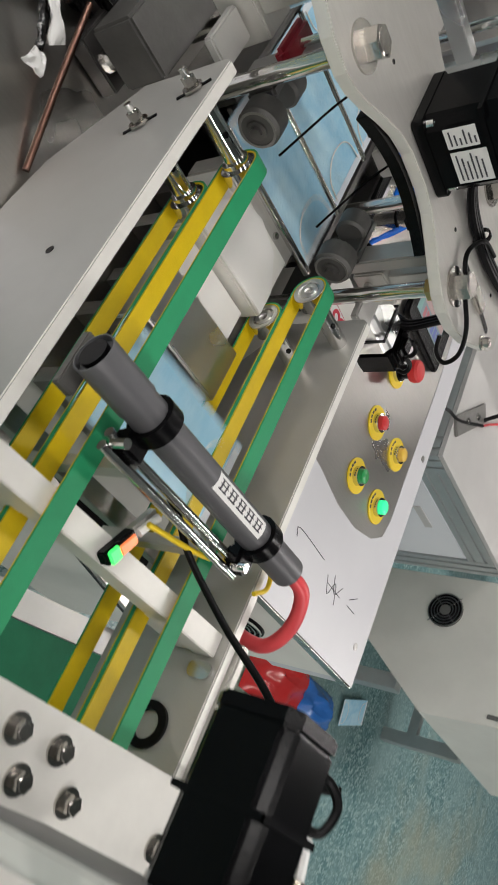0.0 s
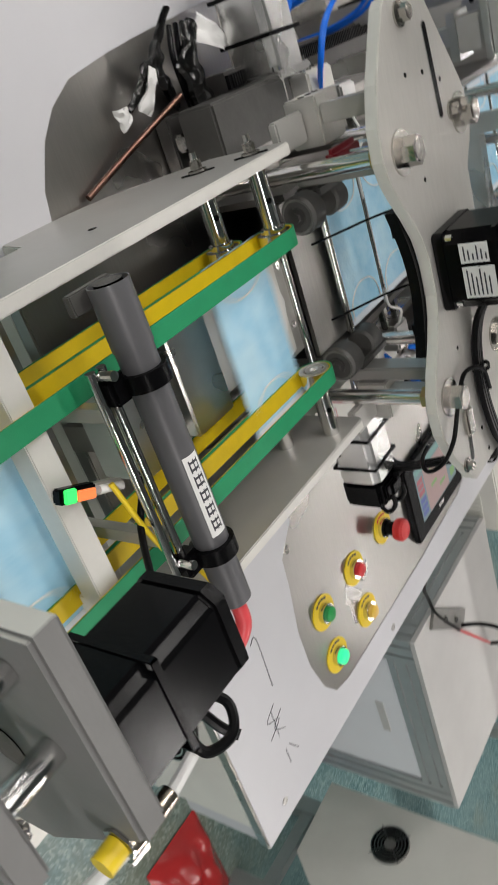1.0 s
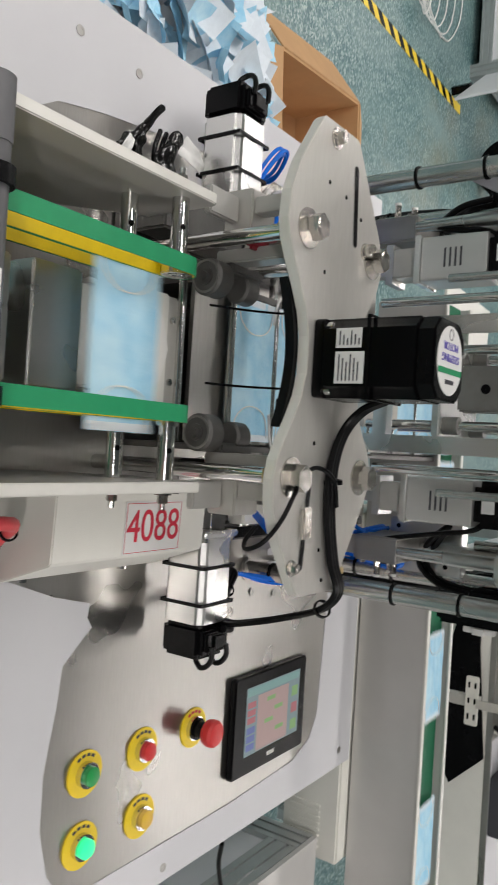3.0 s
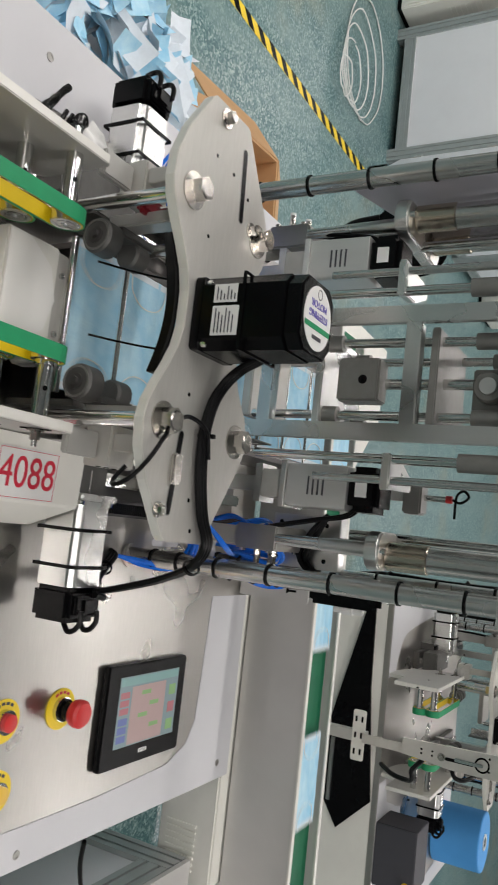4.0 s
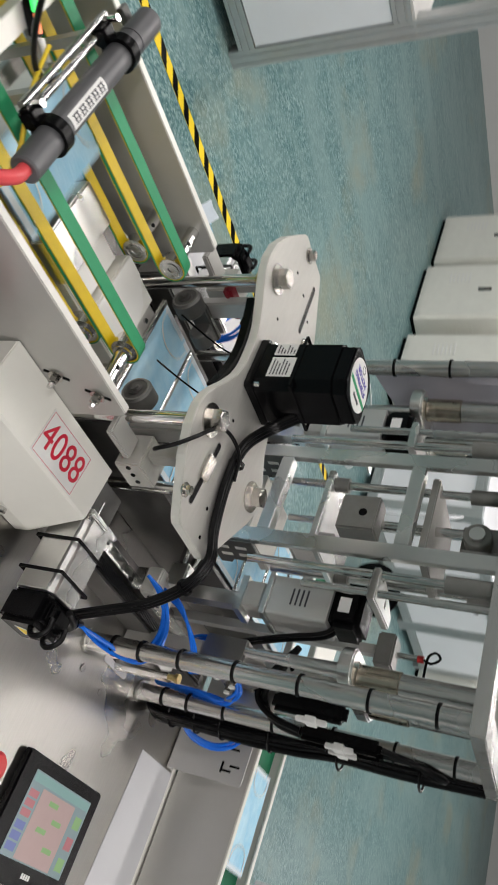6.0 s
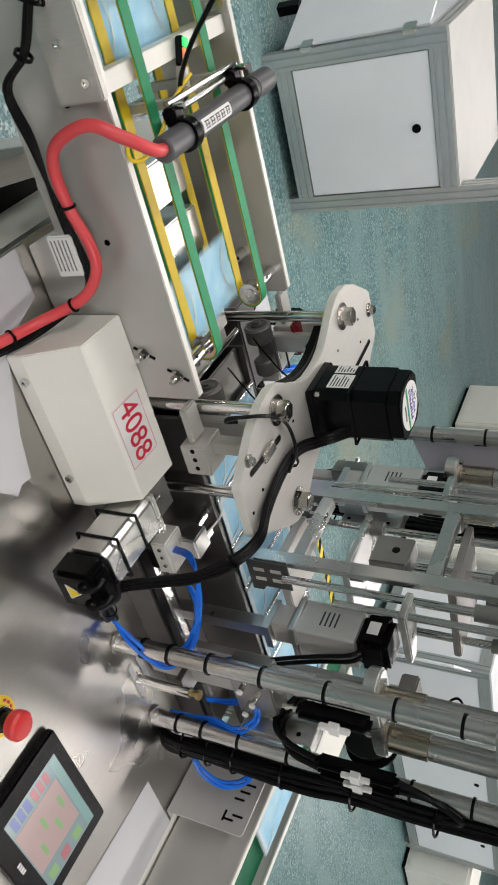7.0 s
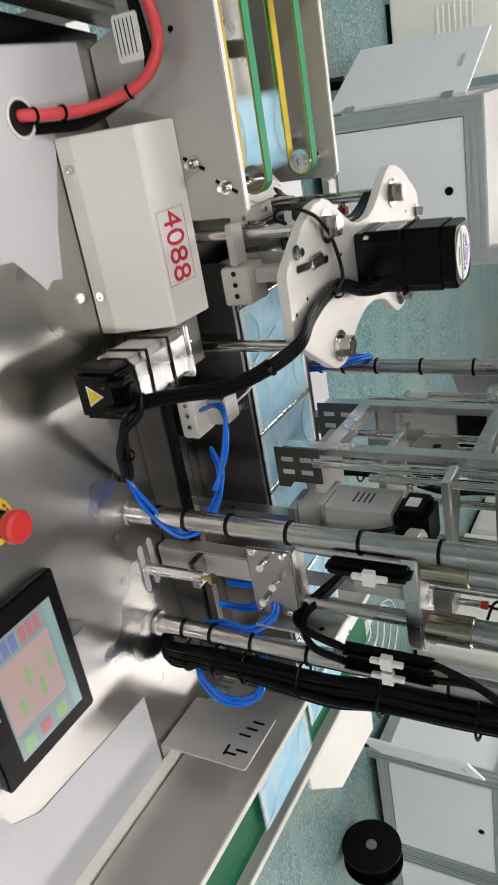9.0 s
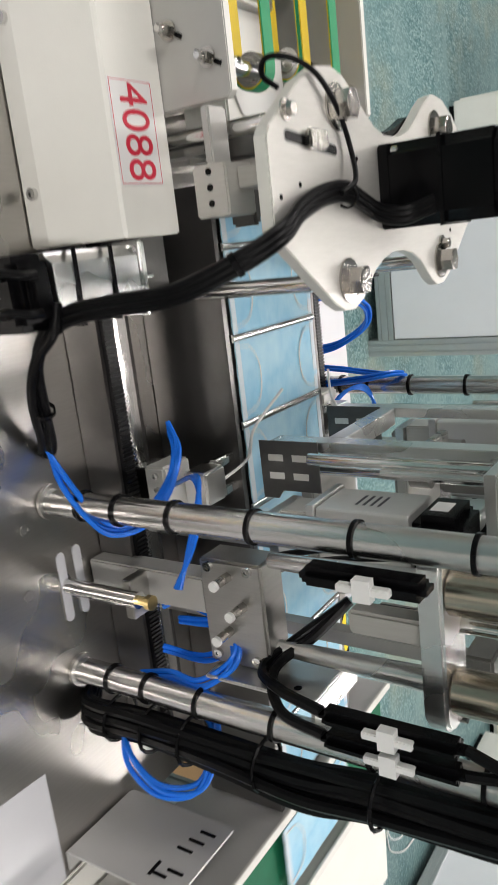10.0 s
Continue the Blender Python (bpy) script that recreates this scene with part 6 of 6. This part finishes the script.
def floor_litter():
    """Spilt masks and packing on the floor beside the table."""
    for x, y, a, b in ((2.30, -0.16, 20, 6), (2.10, -0.42, 70, -8), (1.80, -0.65, 130, 4), (1.9, -0.9, 40, 3)):
        m = copy_thing(first_mask, pose(x, y, 0.012, b, 0, a))
        tagged(m, "light blue face mask dropped on the floor", group="masks on the floor")
    t = thing("plastic_bag", "crumpled red and blue plastic packing bag on floor", "bag", (1.85, -0.27, 0))

    def crumple(cx, cy, w, d, h):
        def f(u, v):
            e = math.sin(math.pi * u) * math.sin(math.pi * v)
            return Vector((cx + (u - 0.5) * w, cy + (v - 0.5) * d, 0.004 + h * e ** 0.6 * (0.75 + 0.5 * noise.noise((u * 5 + cx, v * 5 + cy, 2.0)))))
        return sheet(f, 14, 14)
    part("red_side", crumple(-0.12, 0.02, 0.35, 0.22, 0.10), material("red_film", (0.50, 0.03, 0.03), 0.25, 0.0, 0.1, 20), t, smooth=True)
    part("blue_side", crumple(0.14, 0.0, 0.28, 0.2, 0.09), material("blue_film", (0.03, 0.16, 0.52), 0.25, 0.0, 0.1, 20), t, smooth=True)
    t = thing("hose_coil", "loose coil of thin clear air hose on floor", "hose", (-2.40, 2.75, 0.006))
    for k in range(5):
        r, ox, oy = 0.34 - 0.06 * k, 0.07 * k, -0.08 * k
        part("loop", T([(ox + (r + 0.03 * noise.noise((i * 0.7, k * 1.9, 0.2))) * math.cos(i * math.pi / 8 + k), oy + r * 0.8 * math.sin(i * math.pi / 8 + k), 0.002 + 0.009 * k + 0.004 * abs(noise.noise((i * 0.9, k * 2.1, 4.0)))) for i in range(17)], 0.004, 6, 3), PAPER, t, smooth=True)
    # loose leads under the table's front edge
    cable("loose_lead", "black and red lead hanging beside the table", [(0.745, 0.105, 0.79), (0.80, 0.135, 0.765), (0.87, 0.180, 0.742), (0.95, 0.215, 0.733), (1.06, 0.285, 0.739)], 0.004, RUBBER)
    cable("arched_lead", "black lead arching up from the socket plate", [(1.07, 0.310, 0.733), (1.075, 0.330, 0.770), (1.10, 0.355, 0.800), (1.15, 0.385, 0.810), (1.21, 0.415, 0.785), (1.26, 0.445, 0.733)], 0.005, RUBBER)
    cable("red_lead", "thin red lead lying on the cabinet top", [(1.06, 0.285, 0.738), (1.12, 0.335, 0.731), (1.19, 0.390, 0.731), (1.26, 0.445, 0.731)], 0.003, RED_CABLE)
    t = thing("socket_plate", "dark metal socket plate on top of cabinet", "socket", (1.005, 0.262, 0.7271), turn=48)
    part("plate", B(-0.095, 0.095, -0.024, 0.024, 0, 0.007, bevel=0.001), CAST, t)
    for x in (-0.03, 0.035):
        part("screw", cyl(C((x, 0, 0.007), (x, 0, 0.010), 0.009, 16), (x, 0, 0.010), (x, 0, 0.013), 0.005, 12), CHROME, t)


floor_litter()
steel_box(-2.5, 5.85, 0.55, 0.6, 0.5, "cream steel electric box with handle and louvres")
steel_box(-4.1, -0.75, 0.78, 0.6, 0.45, "cream steel electric box with handle and louvres")


# ---- the second machine of the line ----
OFF = Vector((0.83, 2.10, 0.0))
for o in list(scene.collection.objects):
    if o.parent is None and o.type == "EMPTY" and o.name.split(".")[0] in ("machine_table", "mounting_plate", "stepper_motor", "servo_motor", "frame_post", "press_top_frame", "upright_motor", "press_actuator", "cable_bundle", "linear_guide", "loop_roller", "guide_block"):
        twin = copy_thing(o, Matrix.Translation(OFF) @ o.matrix_basis)
        for c in [c for c in twin.children_recursive if c.name.split(".")[0] in ("fan", "grille_ring")]:
            bpy.data.objects.remove(c)
side_plate(0.130, 0.142, 1, -0.62, OFF)
side_plate(-0.187, -0.175, -1, -0.62, OFF)
conveyor(-0.57, OFF)


def fabric_roll():
    t = thing("fabric_roll", "large standing roll of bright blue nonwoven fabric", "roll", (1.365, 2.43, TOP + 0.002))
    part("roll", C((0, 0, 0), (0, 0, 0.19), 0.115, 48, bevel=0.004), material("blue_nonwoven", (0.07, 0.33, 0.74), 0.7, 0.0, 0.06, 8, 0.2, 200), t, smooth=True)
    part("core", ring(bmesh.new(), (0, 0, 0.1905), (0, 0, 0.194), 0.032, 0.022), PAPER, t)
    part("core_hole", C((0, 0, 0.1903), (0, 0, 0.1915), 0.0219, 24), BLACK, t)
    return t


fabric_roll()


def tension_arm():
    """Upright slotted arm at the in-feed of the second machine."""
    y = 1.235
    t = thing("tension_arm", "upright flat aluminium arm with long slot and yellow knob", "machine arm")
    edged(part("arm", P([(0.748, 0.965), (0.739, 1.245), (0.746, 1.256), (0.796, 1.258), (0.803, 1.250), (0.803, 1.10), (0.789, 0.965)], y, y + 0.010, "y", 0.001), PLATE, t), PLATE_EDGE, "y")
    part("link", B(0.766, 0.791, y + 0.0105, y + 0.018, 0.845, 1.06, bevel=0.001), PLATE, t)
    part("slot", P(rrect(0.772, 0.781, 1.085, 1.160, 0.0042), y - 0.0006, y - 0.0001, "y"), BLACK, t)
    part("round_hole", ring(bmesh.new(), (0.772, y - 0.0006, 1.182), (0.772, y - 0.0001, 1.182), 0.020, 0.015), BLACK, t)
    part("slider", B(0.768, 0.778, y - 0.006, y - 0.0007, 1.11, 1.185, bevel=0.002), CHROME, t)
    part("knob", C((0.772, y - 0.018, 1.240), (0.772, y - 0.0002, 1.240), 0.010, 18), YELLOW_P, t, smooth=True)
    for x, z in ((0.766, 1.02), (0.777, 1.02), (0.766, 1.05), (0.777, 1.05), (0.785, 1.20), (0.752, 1.20)):
        part("hole", C((x, y - 0.0006, z), (x, y + 0.002, z), 0.003, 10), BLACK, t)
    bolt(t, (0.775, y, 1.075), (0, -1, 0), 0.007, 0.006, 1.5)
    base = part("slotted_base", P(rrect(0.705, 0.845, 0.812, 0.850, 0.006), y + 0.0185, y + 0.024, "y", 0.001), PLATE_EDGE, t)
    for k in range(3):
        for z in (0.822, 0.840):
            part("slot", B(0.722 + 0.045 * k, 0.738 + 0.045 * k, y + 0.0178, y + 0.0184, z - 0.003, z + 0.003), BLACK, base)
    part("stem", B(0.765, 0.795, y + 0.0245, y + 0.05, 0.0, 0.85), SIDE, t)
    part("cable", T([(0.80, y + 0.02, 1.02), (0.825, y - 0.005, 1.0), (0.85, y, 1.0), (0.862, y + 0.02, 0.98), (0.865, y + 0.05, 0.93), (0.860, y + 0.1, 0.88)], 0.007, 8), RUBBER, t, smooth=True)
    part("cable", T([(0.80, y + 0.02, 1.10), (0.82, y + 0.01, 1.11), (0.83, y + 0.03, 1.13), (0.825, y + 0.08, 1.15)], 0.006, 8), RUBBER, t, smooth=True)
    # flat black sheet before that machine's front skirt, drawing a dark gap
    t = thing("skirt_recess", "flat black sheet for the dark gap at the machine skirt", "machine opening")
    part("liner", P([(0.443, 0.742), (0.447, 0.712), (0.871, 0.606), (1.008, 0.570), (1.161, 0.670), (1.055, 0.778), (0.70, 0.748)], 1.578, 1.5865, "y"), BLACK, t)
    part("frame_bar", B(0.88, 1.08, 1.570, 1.5775, 0.63, 0.642), STEEL_DARK, t)
    t = thing("drive_box", "dark grey control box with small emergency stop button", "control box", (1.20, 1.66, TOP + 0.002))
    part("body", B(-0.09, 0.10, -0.07, 0.07, 0, 0.135, bevel=0.003), INK, t)
    part("plate", C((0.08, -0.0702, 0.11), (0.08, -0.072, 0.11), 0.014, 24), YELLOW_P, t)
    part("button", C((0.08, -0.0722, 0.11), (0.08, -0.086, 0.11), 0.009, 20), RED, t, smooth=True)


tension_arm()


def wire_spool():
    t = thing("wire_spool", "black plastic wire spool standing on the floor", "spool", (-1.60, 3.50, 0.165))
    for y in (-0.06, 0.05):
        part("flange", C((0, y, 0), (0, y + 0.012, 0), 0.165, 40), BLACK, t, smooth=True)
    part("drum", C((0, -0.048, 0), (0, 0.05, 0), 0.115, 32), RUBBER, t, smooth=True)
    part("hub", C((0, -0.066, 0), (0, -0.0601, 0), 0.03, 24), CAST, t)
    return t


wire_spool()


def open_door():
    t = thing("cabinet_door", "white sheet cabinet door swung wide open", "door", (-2.30, -0.28, 0.1), turn=205)
    part("panel", B(0, 0.55, -0.006, 0.006, 0, 0.60, bevel=0.002), PANEL, t)
    part("grip", B(0.22, 0.32, 0.0061, 0.009, 0.52, 0.54), GREY_SHEET, t)
    for z in (0.08, 0.5):
        part("hinge", B(-0.03, 0.02, -0.012, 0.012, z, z + 0.05, bevel=0.003), ALU, t)
    part("foot", B(0.25, 0.29, -0.02, 0.02, -0.1, -0.0005), BLACK, t)
    return t


copy_thing(open_door(), pose(-2.03, 3.20, 0.1, 0, 0, -55))


# ---- motion ----
def motions():
    # carriages stroke once every 0.4 s
    for ob, x in ((CARRIAGE_R, 0.175), (CARRIAGE_L, -0.205)):
        rows = [(0, pose(x, 0.13, TOP + 0.037))]
        for k in range(25):
            t = 0.4 * k
            rows += [(t + 0.033, pose(x, 0.13, TOP + 0.037)), (t + 0.1, pose(x, 0.0, TOP + 0.037)), (t + 0.233, pose(x, 0.0, TOP + 0.037)), (t + 0.3, pose(x, 0.13, TOP + 0.037))]
        rows.append((10.0, pose(x, 0.13, TOP + 0.037)))
        walk(ob, rows)
    # masks ride in steadily, step down the track, then ride the belts out
    for k, ob in enumerate(MASKS):
        rows = []

        def at(t):
            u = t - 0.4 * (k - 1)
            if u < 0:
                step = math.floor(u / 0.4)
                ph = u / 0.4 - step
                s = step + min(1, max(0, (ph - 0.6) / 0.35))
                if u >= -3.1786:
                    return pose(CX, -0.183 - 0.104 * s, LANE + 0.001)
                # steady ride on the infeed belt, 0.373 m apart
                x = CX + 0.9325 * (-3.1786 - u)
                return pose(min(x, 7.05), 0.6906, LANE + 0.001 + (0.0012 * (k - 27) if x > 7.05 else 0.0))
            if u < 0.1:
                f = u / 0.1
                return pose(CX, -0.183 - 0.087 * f, LANE + 0.001 + f * 0.031)
            y = -0.27 - 0.9 * (u - 0.1)
            if y > -1.55:
                return pose(CX, y, 0.9455)
            return pose(CX, -1.62, 0.905 + 0.002 * k)
        t = 0.0
        while t <= 10.001:
            rows.append((t, at(t)))
            t += 1 / 15
        rows[-1] = (10.0, rows[-1][1])
        walk(ob, rows)


def tray():
    t = thing("collecting_tray", "plain steel tray at the end of the belts", "tray", (CX, -1.62, 0))
    part("floor_plate", B(-0.12, 0.12, -0.08, 0.09, 0.895, 0.899), STEEL_DARK, t)
    for x in (-0.11, 0.11):
        part("leg", B(x - 0.01, x + 0.01, -0.01, 0.01, 0, 0.8945), STEEL_DARK, t)


tray()
motions()
